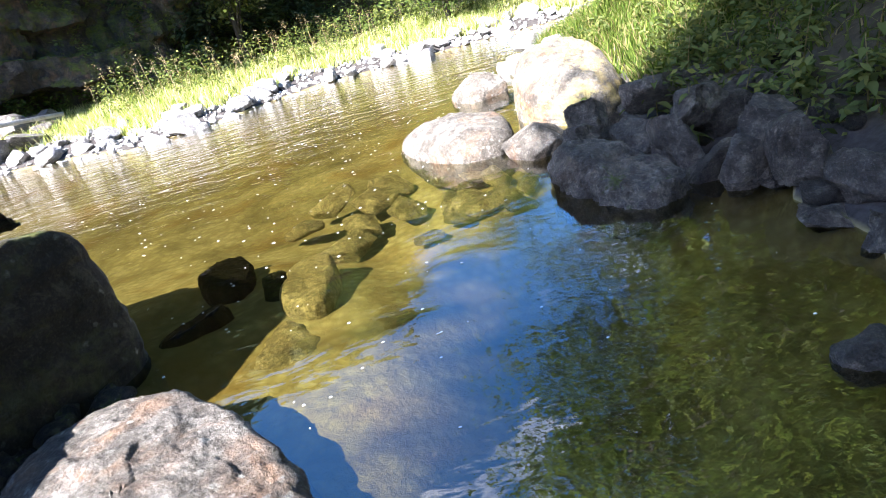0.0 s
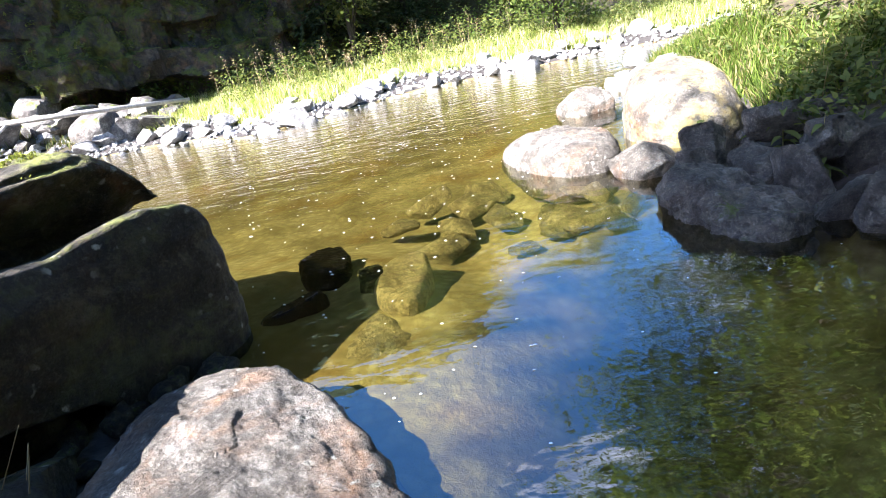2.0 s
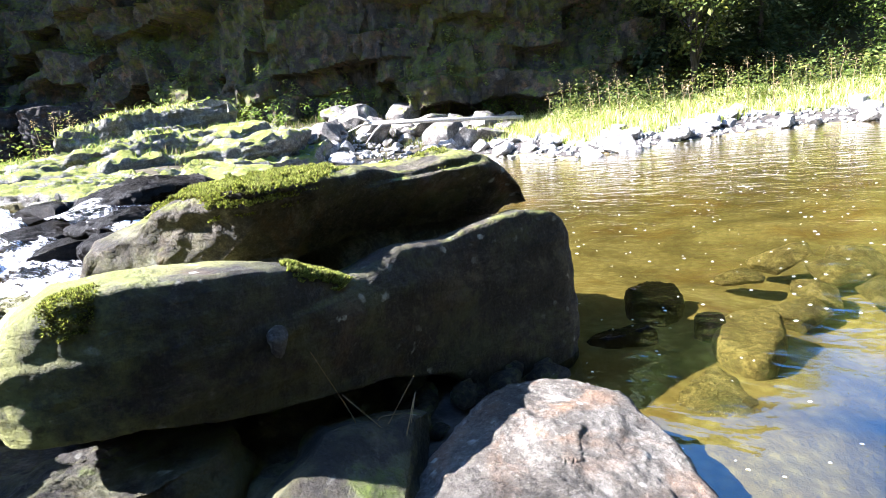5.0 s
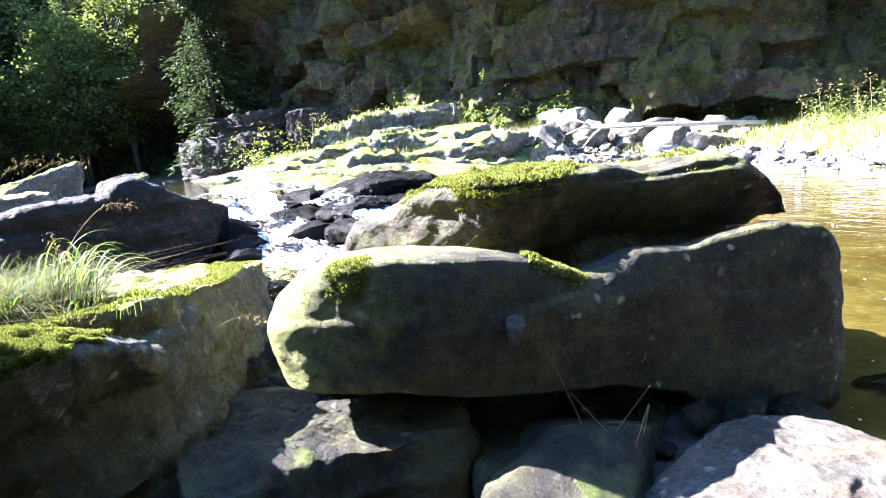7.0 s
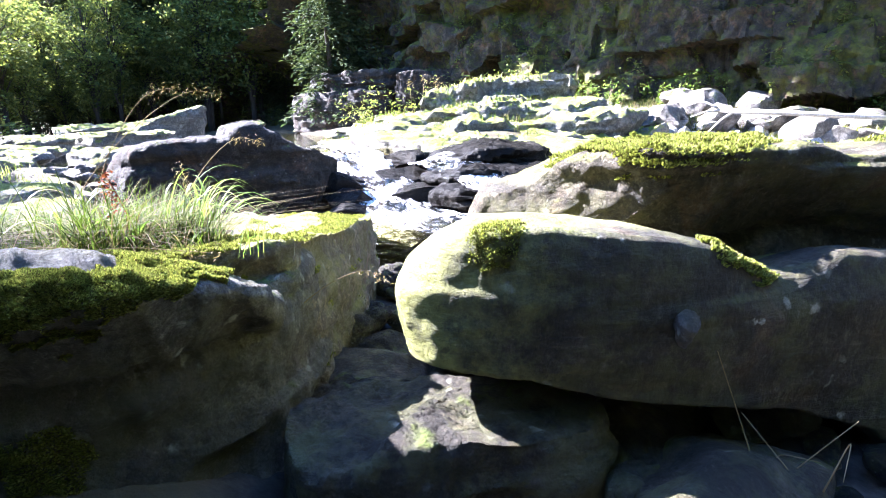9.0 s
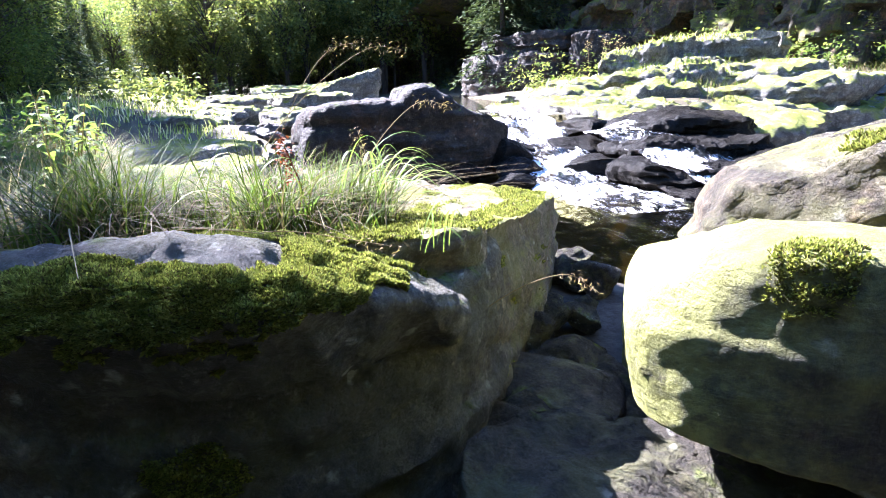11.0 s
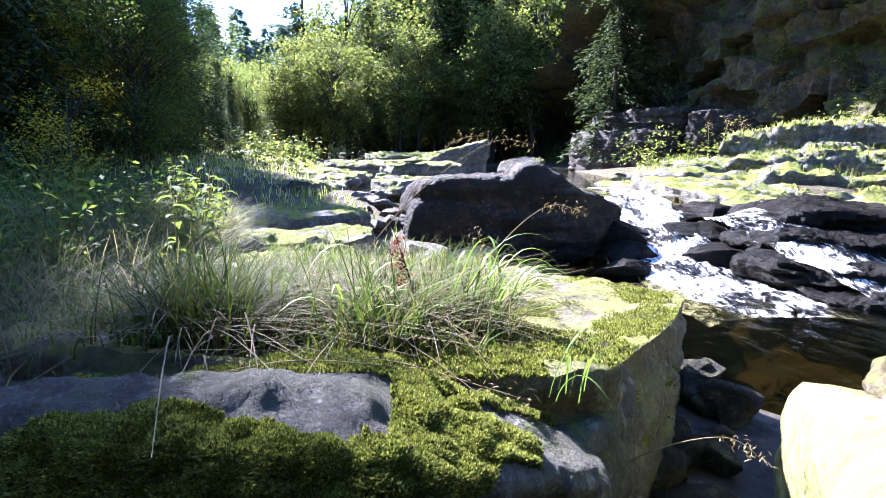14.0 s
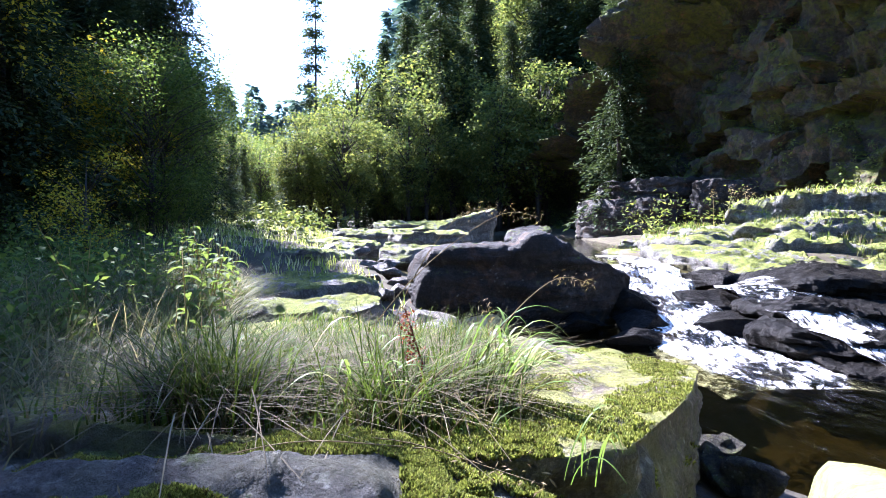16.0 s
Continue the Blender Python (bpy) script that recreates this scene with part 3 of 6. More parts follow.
def land(x, y):
    x, y = np.asarray(x, float), np.asarray(y, float)
    d, wet = bank_distance(x, y)
    far = far_side(x, y)
    wl = level(x)
    p = np.stack([x, y, 0 * x], -1)
    rough = fbm(p, 0.9, 4, 3)
    shoal = 0.24 * np.exp(-((x + 1.3) / 0.7) ** 2 - ((y - 3.7) / 0.8) ** 2)
    # extra depth near right and by the gap lets the depth tone darken them
    bed = wl + shoal - np.minimum(0.08 + 0.13 * d, 0.46) - 0.9 * step(-x, 3.2, 5.2) * step(-y, -5.5, -2.5) * (x > -9.5) - np.minimum(0.5, 0.3 * d) * step(0.5 * x - 0.35 * (y - 3), -0.2, 0.6) + 0.05 * rough
    bank_far = 0.02 + 0.13 * d + (step(d, 7.5, 11.5) * 8 + np.maximum(0, d - 9) * 0.55) * (1 - 0.85 * step(x, -4, 3))
    bank_near = 0.02 + 0.14 * d + np.maximum(0, d - 8) * 0.22
    east = step(x, 1.3, 2.0) * step(y, -2, 1)
    bank_near = bank_near + east * np.minimum(d, 12) * 0.34
    dry = wl + np.where(far, bank_far, bank_near) + 0.10 * rough * np.minimum(1, d) + 0.5 * step(d, 6, 20) * fbm(p, 0.12, 4, 8)
    pit = 0.45 * np.exp(-((x + 3.1) / 1.5) ** 2 - ((y - 0.75) / 0.8) ** 2)
    dip = 0.15 * np.exp(-(((x + 1.55) / 0.5) ** 2 + ((y - 3.75) / 0.55) ** 2) ** 2)        # hollow beside the long boulder
    return np.where(wet, bed, np.minimum(np.maximum(dry - pit, np.minimum(dry, 0.03)), 70)) - dip


def land_at(x, y):
    return float(land(np.array([x]), np.array([y]))[0])


def spread(lo, hi, stepsize, far):
    mid = list(np.arange(lo, hi, stepsize))
    s, a = stepsize, lo
    left = []
    while a > -far:
        s *= 1.16
        a -= s
        left.append(a)
    s, a = stepsize, mid[-1]
    right = []
    while a < far:
        s *= 1.16
        a += s
        right.append(a)
    return np.array(left[::-1] + mid + right)


gx, gy = spread(-19, 5, 0.15, 900), spread(-5, 17.5, 0.15, 900)
GX, GY = np.meshgrid(gx, gy)
GZ = land(GX, GY)
n_x, n_y = len(gx), len(gy)
ii, jj = np.meshgrid(np.arange(n_y - 1), np.arange(n_x - 1), indexing="ij")
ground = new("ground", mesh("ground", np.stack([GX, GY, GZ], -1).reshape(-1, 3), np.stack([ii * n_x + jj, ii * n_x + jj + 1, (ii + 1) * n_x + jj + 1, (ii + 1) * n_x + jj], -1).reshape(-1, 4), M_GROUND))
tagged(ground, "golden sandy stream bed and dark earthy banks", "ground", kind="structure")


def water_sheet(name, label, x0, x1, y0, y1, z, material):
    v = np.array([(x0, y0, z), (x1, y0, z), (x1, y1, z), (x0, y1, z)], float)
    ob = new(name, mesh(name, v, np.array([[0, 1, 2, 3]]), material))
    return tagged(ob, label, "water", kind="structure")


water_sheet("water", "clear amber pool with ripples and floating specks", -11.2, 16, 0.2, 18, 0.0, M_WATER)
water_sheet("water_upstream", "still upper stream above the small cascade", -38, -12.7, -6, 9, 0.74, M_WATER)


# ---- cliff ----
def sweep_wall(base, height, seed, nu, nv, rough, overhang):
    base = np.array(base, float)
    s = np.concatenate([[0], np.cumsum(np.linalg.norm(np.diff(base, axis=0), axis=1))])
    t = np.linspace(0, s[-1], nu)
    b = np.stack([np.interp(t, s, base[:, 0]), np.interp(t, s, base[:, 1])], 1)
    for _ in range(12):
        b[1:-1] = (b[:-2] + 2 * b[1:-1] + b[2:]) / 4
    d = np.gradient(b, axis=0)
    nrm = np.stack([d[:, 1], -d[:, 0]], 1)
    nrm /= np.linalg.norm(nrm, axis=1, keepdims=True)
    w = np.linspace(0, 1, nv)
    z0 = land(b[:, 0], b[:, 1]) - 0.8
    hh = np.interp(t, s, height) if np.ndim(height) else np.full(nu, height)
    z = z0[:, None] + w[None] * hh[:, None]
    q = np.stack([np.repeat(b[:, :1], nv, 1), np.repeat(b[:, 1:], nv, 1), z], -1)
    zz = z + 0.5 * fbm(q * [0.12, 0.12, 0.0], 1.0, 2, seed)
    zz = zz + 0.22 * t[:, None] * 0.3
    row = np.floor(zz / 0.95 + 0.55 * fbm(q, 0.4, 3, seed + 2))
    cell = np.floor(t[:, None] / 1.9 + 0.37 * row + 0.5 * fbm(q, 0.6, 2, seed + 4))
    block = _hash(np.stack([cell, row, 0 * row], -1).astype(np.int64), seed) * 0.75 + _hash(np.stack([np.floor(cell / 3), row, 0 * row + 3], -1).astype(np.int64), seed) * 0.55
    big = fbm(q, 0.2, 3, seed + 3) * 1.5
    crack = -np.abs(fbm(q * [1, 1, 0.5], 0.9, 4, seed + 6)) * 0.7
    lean = overhang * np.sin(w * math.pi)[None] - 3.2 * step(w, 0.75, 1.0)[None]
    off = rough * (block + big + crack + 0.25 * fbm(q, 2.4, 4, seed + 11)) + lean
    q[..., :2] += nrm[:, None] * off[..., None]
    i, j = np.meshgrid(np.arange(nu - 1), np.arange(nv - 1), indexing="ij")
    f = np.stack([i * nv + j, (i + 1) * nv + j, (i + 1) * nv + j + 1, i * nv + j + 1], -1).reshape(-1, 4)
    return q.reshape(-1, 3), f[:, ::-1]


CLIFF = [(-3, 21.5), (-6, 19.6), (-9.5, 17.4), (-13, 15.6), (-17, 13.8), (-21, 12.4), (-26, 11.2), (-33, 10.2), (-42, 5), (-56, -2)]
v, f = sweep_wall(CLIFF, [5, 8, 9.5, 10, 11, 12, 11, 6, 4, 3], 21, 760, 150, 0.7, 1.2)
cliff_rock = (v, f)
tagged(new("cliff", mesh("cliff", v, f, M_CLIFF, sharp=45)), "dark layered sandstone cliff with moss and ferns", "cliff", kind="structure")


# ---- boulders at the pool ----
def along(a, b, s, values):
    """Height that follows a line from a to b, by distance along it."""
    a, b = np.array(a, float), np.array(b, float)
    u = (b - a) / np.linalg.norm(b - a)
    return lambda x, y: np.interp((x - a[0]) * u[0] + (y - a[1]) * u[1], s, values)


def strip(a, b, back, ends=0.0):
    """Plan of a long block: from a to b, and back behind that line (to the left of a-b)."""
    a, b = np.array(a, float), np.array(b, float)
    u = (b - a) / np.linalg.norm(b - a)
    w = np.array([-u[1], u[0]])
    return [tuple(a), tuple((a + b) / 2), tuple(b), tuple(b + u * ends + w * back * 0.5), tuple(b + w * back), tuple((a + b) / 2 + w * back), tuple(a + w * back), tuple(a - u * ends + w * back * 0.5)]


FA, FB = (-2.61, 0.52), (-1.56, 2.97)
behind = lambda x, y: -(x + 2.61) * 0.919 + (y - 0.52) * 0.394
ftop = along(FA, FB, [-0.1, 0.0, 0.1, 0.23, 0.4, 0.6, 0.82, 1.0, 1.12, 1.22, 1.32, 1.44, 1.52, 1.8, 1.95, 2.1, 2.3, 2.5, 2.62, 2.7], [0.88, 0.98, 1.06, 1.11, 1.11, 1.08, 1.04, 0.99, 0.91, 0.87, 0.86, 0.9, 0.925, 0.89, 0.91, 0.92, 0.93, 0.88, 0.8, 0.66])
fbot = along(FA, FB, [0, 0.36, 0.68, 1.05, 1.41, 1.75, 2.0, 2.3], [0.65, 0.62, 0.53, 0.43, 0.33, 0.2, -0.1, -0.4])
v, f = ring_rock([(-2.62, 0.47), (-2.46, 0.54), (-2.3, 0.7), (-2.16, 0.98), (-2.09, 1.25), (-2.05, 1.5), (-2.0, 1.85), (-1.85, 2.3), (-1.66, 2.7), (-1.55, 2.93), (-1.62, 3.12), (-1.88, 3.14), (-2.6, 2.9), (-3.4, 2.4), (-4.05, 1.9), (-4.22, 1.55), (-4.1, 1.33), (-3.6, 1.04), (-3.1, 0.76), (-2.8, 0.57)], lambda x, y: ftop(x, y) - 0.33 * np.maximum(0, behind(x, y) - 0.1), lambda x, y: fbot(x, y) - 0.9 * np.maximum(0, behind(x, y) - 0.45), bevel=0.07, undercut=0.05, n=380, levels=54, rings=30, rough=0.011, layer=0.012, seed=4, crown=0.0, cuts=0, rounds=1, grain=2.6)
front_rock = (v, f)
long_boulder = thing("boulder", "long dark sandstone boulder with moss cushions on top", "rock")
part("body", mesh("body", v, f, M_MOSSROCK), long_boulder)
# pale chip stands in for a patch of sunlight on the dark face
vv, ff = boulder((0.09, 0.13, 0.14), 5, n=12, box=2.6, cuts=9, rough=0.07)
part("flake", mesh("flake", vv, ff, M_PALE, sharp=40), long_boulder, "pale stone chip standing in for a sunlit patch").matrix_basis = pose(-2.1, 1.22, 0.755, 8, 10, 25)
SA, SB = (-3.0, 1.05), (-1.82, 2.95)
stop = along(SA, SB, [-0.4, -0.1, 0.02, 0.23, 0.31, 0.41, 0.6, 1.2, 1.5, 1.75, 1.9, 2.05, 2.15, 2.3], [0.8, 0.9, 1.08, 1.17, 1.21, 1.26, 1.3, 1.29, 1.25, 1.27, 1.25, 1.17, 1.08, 0.9])
sbot = along(SA, SB, [-0.2, 0.1, 0.3, 0.6, 1.2, 1.8, 2.2], [0.2, 0.55, 0.8, 0.92, 0.93, 0.88, 0.86])
v, f = ring_rock([(-3.08, 1.02), (-2.85, 1.08), (-2.58, 1.2), (-2.4, 1.34), (-2.34, 1.55), (-2.25, 1.9), (-2.0, 2.4), (-1.86, 2.72), (-1.8, 2.96), (-1.92, 3.18), (-2.35, 3.55), (-3.0, 4.0), (-3.6, 3.6), (-3.95, 2.8), (-4.0, 2.0), (-3.88, 1.5), (-3.45, 1.2)], lambda x, y: stop(x, y) - 0.14 * np.maximum(0, -(x + 3.0) * 0.849 + (y - 1.05) * 0.527 - 0.25), sbot, bevel=0.1, undercut=0.22, n=300, levels=54, rings=24, rough=0.036, layer=0.035, seed=12, crown=0.0, cuts=2, rounds=1)
slab_rock = (v, f)
put_rock("slab_boulder", mesh("slab_boulder", v, f, M_SLAB), "leaning dark slab with mossy sunlit top")

# added support, raised to keep lit sand from showing under the slab
v, f = ring_rock([(-3.3, 1.6), (-2.65, 1.8), (-2.2, 2.4), (-2.02, 2.85), (-2.3, 3.3), (-2.9, 3.65), (-3.5, 3.3), (-3.7, 2.4)], 1.0, -0.5, bevel=0.1, n=90, levels=12, rings=8, rough=0.06, layer=0.03, seed=14)
put_rock("boulder", mesh("boulder", v, f, M_DAMP), "added rock filling the dark gap under the leaning slab")

# the large mossy block
def block_top(x, y):
    return np.interp(x, [-6.7, -5.3, -4.3, -3.6, -3.2, -2.9], [0.66, 0.69, 0.8, 0.92, 0.97, 1.0]) - 0.03 * np.maximum(0, y - 0.2) + 0.05 * np.clip(-y - 0.3, 0, 0.6)


block = thing("rock_block", "large angular sandstone block covered with moss and grass", "rock")
v, f = ring_rock([(-3.15, -0.1), (-3.18, 0.08), (-3.25, 0.3), (-3.37, 0.37), (-3.63, 0.54), (-4.3, 0.95), (-4.9, 1.27), (-5.28, 1.47), (-5.5, 1.35), (-5.9, 0.85), (-6.35, 0.3), (-6.7, -1.2), (-6.4, -2.2), (-5.6, -2.4), (-4.4, -2.0), (-3.6, -1.6), (-3.3, -1.1), (-3.2, -0.5)], block_top, -0.25, bevel=0.02, undercut=0.05, n=440, levels=50, rings=56, rough=0.045, layer=0.025, seed=31, rounds=1, grain=2.2)
block_rock = (v, f)
part("body", mesh("body", v, f, M_BLOCK, sharp=60), block)


def shelf_top(x, y):
    ridge = 0.04 * np.exp(-(((x + 2.84) / 0.09) ** 2)) * step(-y, 0.22, 0.4)
    return np.interp(y, [-1.3, -0.9, -0.55, -0.3, -0.05, 0.06, 0.14, 0.22, 0.3], [1.02, 1.06, 1.09, 1.06, 1.0, 0.95, 0.9, 0.85, 0.82]) - 0.22 * np.maximum(0, -2.85 - x) + ridge


v, f = ring_rock([(-2.6, -0.6), (-2.58, -0.38), (-2.64, -0.16), (-2.74, 0.02), (-2.86, 0.15), (-3.08, 0.26), (-3.35, 0.2), (-3.45, -0.5), (-3.4, -1.2), (-3.05, -1.28), (-2.8, -1.1), (-2.66, -0.86)], shelf_top, lambda x, y: np.interp(y, [-1.2, -0.9, -0.6, -0.35, -0.25, 0.05, 0.15, 0.3], [0.85, 0.86, 0.79, 0.74, 0.76, 0.72, 0.62, 0.5]), bevel=0.05, undercut=0.14, n=340, levels=44, rings=34, rough=0.03, layer=0.02, seed=33, rounds=1, grain=2.6)
shelf_rock = (v, f)
part("shelf", mesh("shelf", v, f, M_SHELF, sharp=60), block, "overhanging dark shelf with a moss cushion")
v, f = ring_rock([(-2.86, -0.9), (-2.82, -0.4), (-2.9, 0.0), (-3.08, 0.2), (-3.3, 0.33), (-3.75, 0.55), (-4.0, -0.5), (-3.7, -1.7), (-3.0, -1.4)], 0.84, -0.2, bevel=0.03, undercut=-0.06, n=260, levels=38, rings=6, rough=0.045, layer=0.03, seed=34, rounds=1, grain=2.4)
base_rock = (v, f)
part("base", mesh("base", v, f, M_SHELF, sharp=60), block)
# lit rock beside the water
srt = lambda x, y: 0.24 - 0.3 * np.maximum(0, x + 1.2) - 0.05 * np.maximum(0, y - 1.9) - 0.12 * np.maximum(0, -1.35 - x)
v, f = ring_rock([(-1.5, 2.3), (-1.2, 2.26), (-0.95, 2.14), (-0.82, 2.0), (-0.62, 1.72), (-0.46, 1.36), (-0.5, 0.95), (-1.0, 0.75), (-1.6, 0.95), (-1.78, 1.5), (-1.72, 2.1)], srt, -0.3, bevel=0.07, n=280, levels=26, rings=44, rough=0.035, layer=0.01, seed=41, cuts=2)
put_rock("shore_rock", mesh("shore_rock", v, f, M_PALE), "sunlit grey and rust rock with pale lichen")
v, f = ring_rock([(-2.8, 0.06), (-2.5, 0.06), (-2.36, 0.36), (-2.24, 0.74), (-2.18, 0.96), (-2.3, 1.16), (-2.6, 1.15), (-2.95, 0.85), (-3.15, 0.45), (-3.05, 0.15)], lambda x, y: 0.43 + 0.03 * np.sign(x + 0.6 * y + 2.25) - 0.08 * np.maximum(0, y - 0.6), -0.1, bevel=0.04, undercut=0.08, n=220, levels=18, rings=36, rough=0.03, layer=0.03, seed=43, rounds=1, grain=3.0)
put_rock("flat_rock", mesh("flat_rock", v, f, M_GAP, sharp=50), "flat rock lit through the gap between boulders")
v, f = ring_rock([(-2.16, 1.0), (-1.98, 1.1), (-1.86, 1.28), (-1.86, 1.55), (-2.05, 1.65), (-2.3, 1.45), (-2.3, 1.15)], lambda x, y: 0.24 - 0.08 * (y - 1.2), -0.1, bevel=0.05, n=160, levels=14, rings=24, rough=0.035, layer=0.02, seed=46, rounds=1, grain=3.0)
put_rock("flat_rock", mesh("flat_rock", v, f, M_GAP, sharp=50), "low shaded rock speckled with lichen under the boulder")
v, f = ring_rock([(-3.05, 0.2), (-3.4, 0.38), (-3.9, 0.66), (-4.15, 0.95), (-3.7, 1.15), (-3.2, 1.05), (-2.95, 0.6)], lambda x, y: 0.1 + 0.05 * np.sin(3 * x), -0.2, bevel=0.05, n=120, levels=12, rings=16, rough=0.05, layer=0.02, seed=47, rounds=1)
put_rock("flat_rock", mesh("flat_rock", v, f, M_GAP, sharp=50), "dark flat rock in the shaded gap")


def placed(name, size, at, seed, material, label, rz=0.0, tilt=(0, 0), group="", **kw):
    vv, ff = boulder(size, seed, **kw)
    return put_rock(name, mesh(name, vv, ff, material, sharp=38), label, "rock", group, pose(*at, *tilt, rz))


v, f = ring_rock([(0.2, 6.2), (0.36, 5.55), (0.62, 5.12), (0.95, 4.95), (1.24, 5.1), (1.36, 5.5), (1.15, 6.05), (0.75, 6.5), (0.4, 6.55)], lambda x, y: 0.3 - 0.35 * ((x - 0.95) ** 2 + 0.6 * (y - 5.75) ** 2), -0.25, bevel=0.16, n=200, levels=26, rings=26, rough=0.03, layer=0.0, seed=51, cuts=3)
put_rock("boulder", mesh("boulder", v, f, M_PALE), "low pale boulder in the pool, dry and sunlit")
v, f = ring_rock([(1.68, 6.5), (1.6, 5.85), (1.85, 5.3), (2.25, 5.15), (2.6, 5.6), (2.78, 6.5), (2.55, 7.3), (2.05, 7.5)], lambda x, y: 0.68 - 0.3 * (x - 2.15) ** 2 - 0.16 * (y - 6.6) ** 2, -0.3, bevel=0.3, n=220, levels=30, rings=26, rough=0.035, layer=0.02, seed=58, cuts=4)
put_rock("boulder", mesh("boulder", v, f, M_BIG), "big sunlit boulder with rust and yellow lichen stains")
placed("boulder", (0.75, 0.9, 0.6), (1.62, 8.2, 0.0), 53, M_PALE, "small white boulder standing in water", 10, n=18, lo=0.7, cuts=7)
placed("boulder", (0.62, 0.66, 0.5), (1.42, 4.85, 0.0), 54, M_PALE, "low pale boulder between larger ones", 30, n=18, lo=0.7, cuts=7)
v, f = ring_rock([(1.16, 4.0), (1.2, 3.5), (1.36, 3.06), (1.7, 2.92), (1.88, 3.15), (1.82, 3.6), (1.6, 3.95), (1.35, 4.1)], lambda x, y: 0.25 - 0.18 * np.maximum(0, 3.65 - y) - 0.25 * np.maximum(0, x - 1.6), -0.25, bevel=0.06, n=220, levels=30, rings=26, rough=0.05, layer=0.02, seed=55, cuts=10, rounds=1, grain=3.0)
put_rock("boulder", mesh("boulder", v, f, M_DAMP), "dark wet wedge-shaped boulder at the bank")
v, f = ring_rock([(-0.9, 3.92), (-0.56, 4.04), (-0.5, 3.64), (-0.6, 3.12), (-0.92, 3.32)], lambda x, y: -0.03 - 0.04 * (x + 0.9), -0.32, bevel=0.05, n=140, levels=12, rings=14, rough=0.012, layer=0.0, seed=61, rounds=2)
put_rock("boulder", mesh("boulder", v, f, M_SUB, sharp=50), "flat brown stone just under the surface")
v, f = ring_rock([(-1.1, 2.66), (-1.12, 3.2), (-0.9, 3.38), (-0.72, 3.2), (-0.56, 2.8), (-0.52, 2.45), (-0.82, 2.48)], -0.14, -0.5, bevel=0.1, n=140, levels=12, rings=14, rough=0.03, layer=0.0, seed=62, crown=0.02)
put_rock("boulder", mesh("boulder", v, f, M_SUB, sharp=50), "round sunken stone on the sand")
for plan, top, seed in (([(-1.62, 4.2), (-1.46, 4.4), (-1.2, 4.3), (-1.14, 3.95), (-1.3, 3.82), (-1.5, 3.92)], -0.015, 63), ([(-1.62, 3.1), (-1.58, 3.3), (-1.36, 3.52), (-1.24, 3.5), (-1.24, 3.38), (-1.42, 3.12)], 0.02, 64), ([(-1.08, 3.8), (-0.86, 3.82), (-0.8, 3.55), (-1.02, 3.5)], -0.005, 65)):
    v, f = ring_rock(plan, lambda x, y, top=top: top - 0.1 * np.abs(x - y - plan[0][0] + plan[0][1] - 0.2), -0.3, bevel=0.03, n=110, levels=12, rings=12, rough=0.02, layer=0.0, seed=seed, rounds=1, grain=4.0)
    put_rock("boulder", mesh("boulder", v, f, M_WET, sharp=35), "dark wet stone breaking the surface", group="wet stones in the pool")

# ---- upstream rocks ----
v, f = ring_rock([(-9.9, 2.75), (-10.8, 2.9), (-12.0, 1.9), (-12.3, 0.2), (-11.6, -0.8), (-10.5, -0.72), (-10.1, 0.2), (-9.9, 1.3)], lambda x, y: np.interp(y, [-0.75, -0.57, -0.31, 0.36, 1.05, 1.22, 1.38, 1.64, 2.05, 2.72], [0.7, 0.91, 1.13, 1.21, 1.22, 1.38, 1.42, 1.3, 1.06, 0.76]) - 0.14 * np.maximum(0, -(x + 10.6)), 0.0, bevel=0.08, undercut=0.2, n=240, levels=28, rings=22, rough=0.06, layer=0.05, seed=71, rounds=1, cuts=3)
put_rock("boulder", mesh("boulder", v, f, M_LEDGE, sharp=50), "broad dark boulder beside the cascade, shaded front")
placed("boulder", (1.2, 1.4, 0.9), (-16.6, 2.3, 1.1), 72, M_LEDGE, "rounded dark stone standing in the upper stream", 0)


M_ISLE = rock_material("sunny_mossy_rock", (0.07, 0.064, 0.052), (0.17, 0.16, 0.135), (0.34, 0.325, 0.28), moss=0.6, rust=0.1, mosscolor=((0.07, 0.085, 0.014), (0.25, 0.27, 0.045)))
isle = thing("mossy_ledge", "layered rock ledge covered with sunlit moss and grass", "rock ledge")
ISLE = np.array([(-17.0, 4.7), (-15.2, 4.9), (-13.4, 5.9), (-12.2, 7.8), (-11.3, 10.0), (-12.0, 12.6), (-15, 13.6), (-18, 12.0), (-18.8, 9.0), (-18.6, 6.5), (-17.4, 4.4)])
tiers = [(-0.3, 0.0, 0.86, 0.0), (0.3, 0.6, 1.2, 0.1), (1.3, 1.0, 1.55, 0.5), (2.3, 1.3, 2.0, 1.0)]
isle_tops = []
for k, (inset, lo, hi, shift) in enumerate(tiers):
    c = ISLE.mean(0) + [-0.6 * shift, 1.2 * shift]
    out = c + (ISLE - ISLE.mean(0)) * (1 - inset / 4.2) + np.random.default_rng(k).normal(size=ISLE.shape) * 0.4 * (k > 0)
    tilt = lambda x, y, hi=hi: hi + 0.05 * (y - 8) + 0.1 * np.round(2.5 * fbm(np.stack([x, y, 0 * x], -1), 0.45, 2, 70 + k)) - 0.06 * np.maximum(0, x + 14)
    v, f = ring_rock(out, tilt, lo - 0.2, bevel=0.12, undercut=0.18, n=240, levels=14, rings=34, rough=0.12, layer=0.06, seed=75 + k, rounds=1)
    part("tier", mesh("tier", v, f, M_ISLE, sharp=50), isle)
    isle_tops.append((v, f))
wet = thing("wet_ledge", "black wet rock ledge falling in steps beside the cascade", "rock ledge")
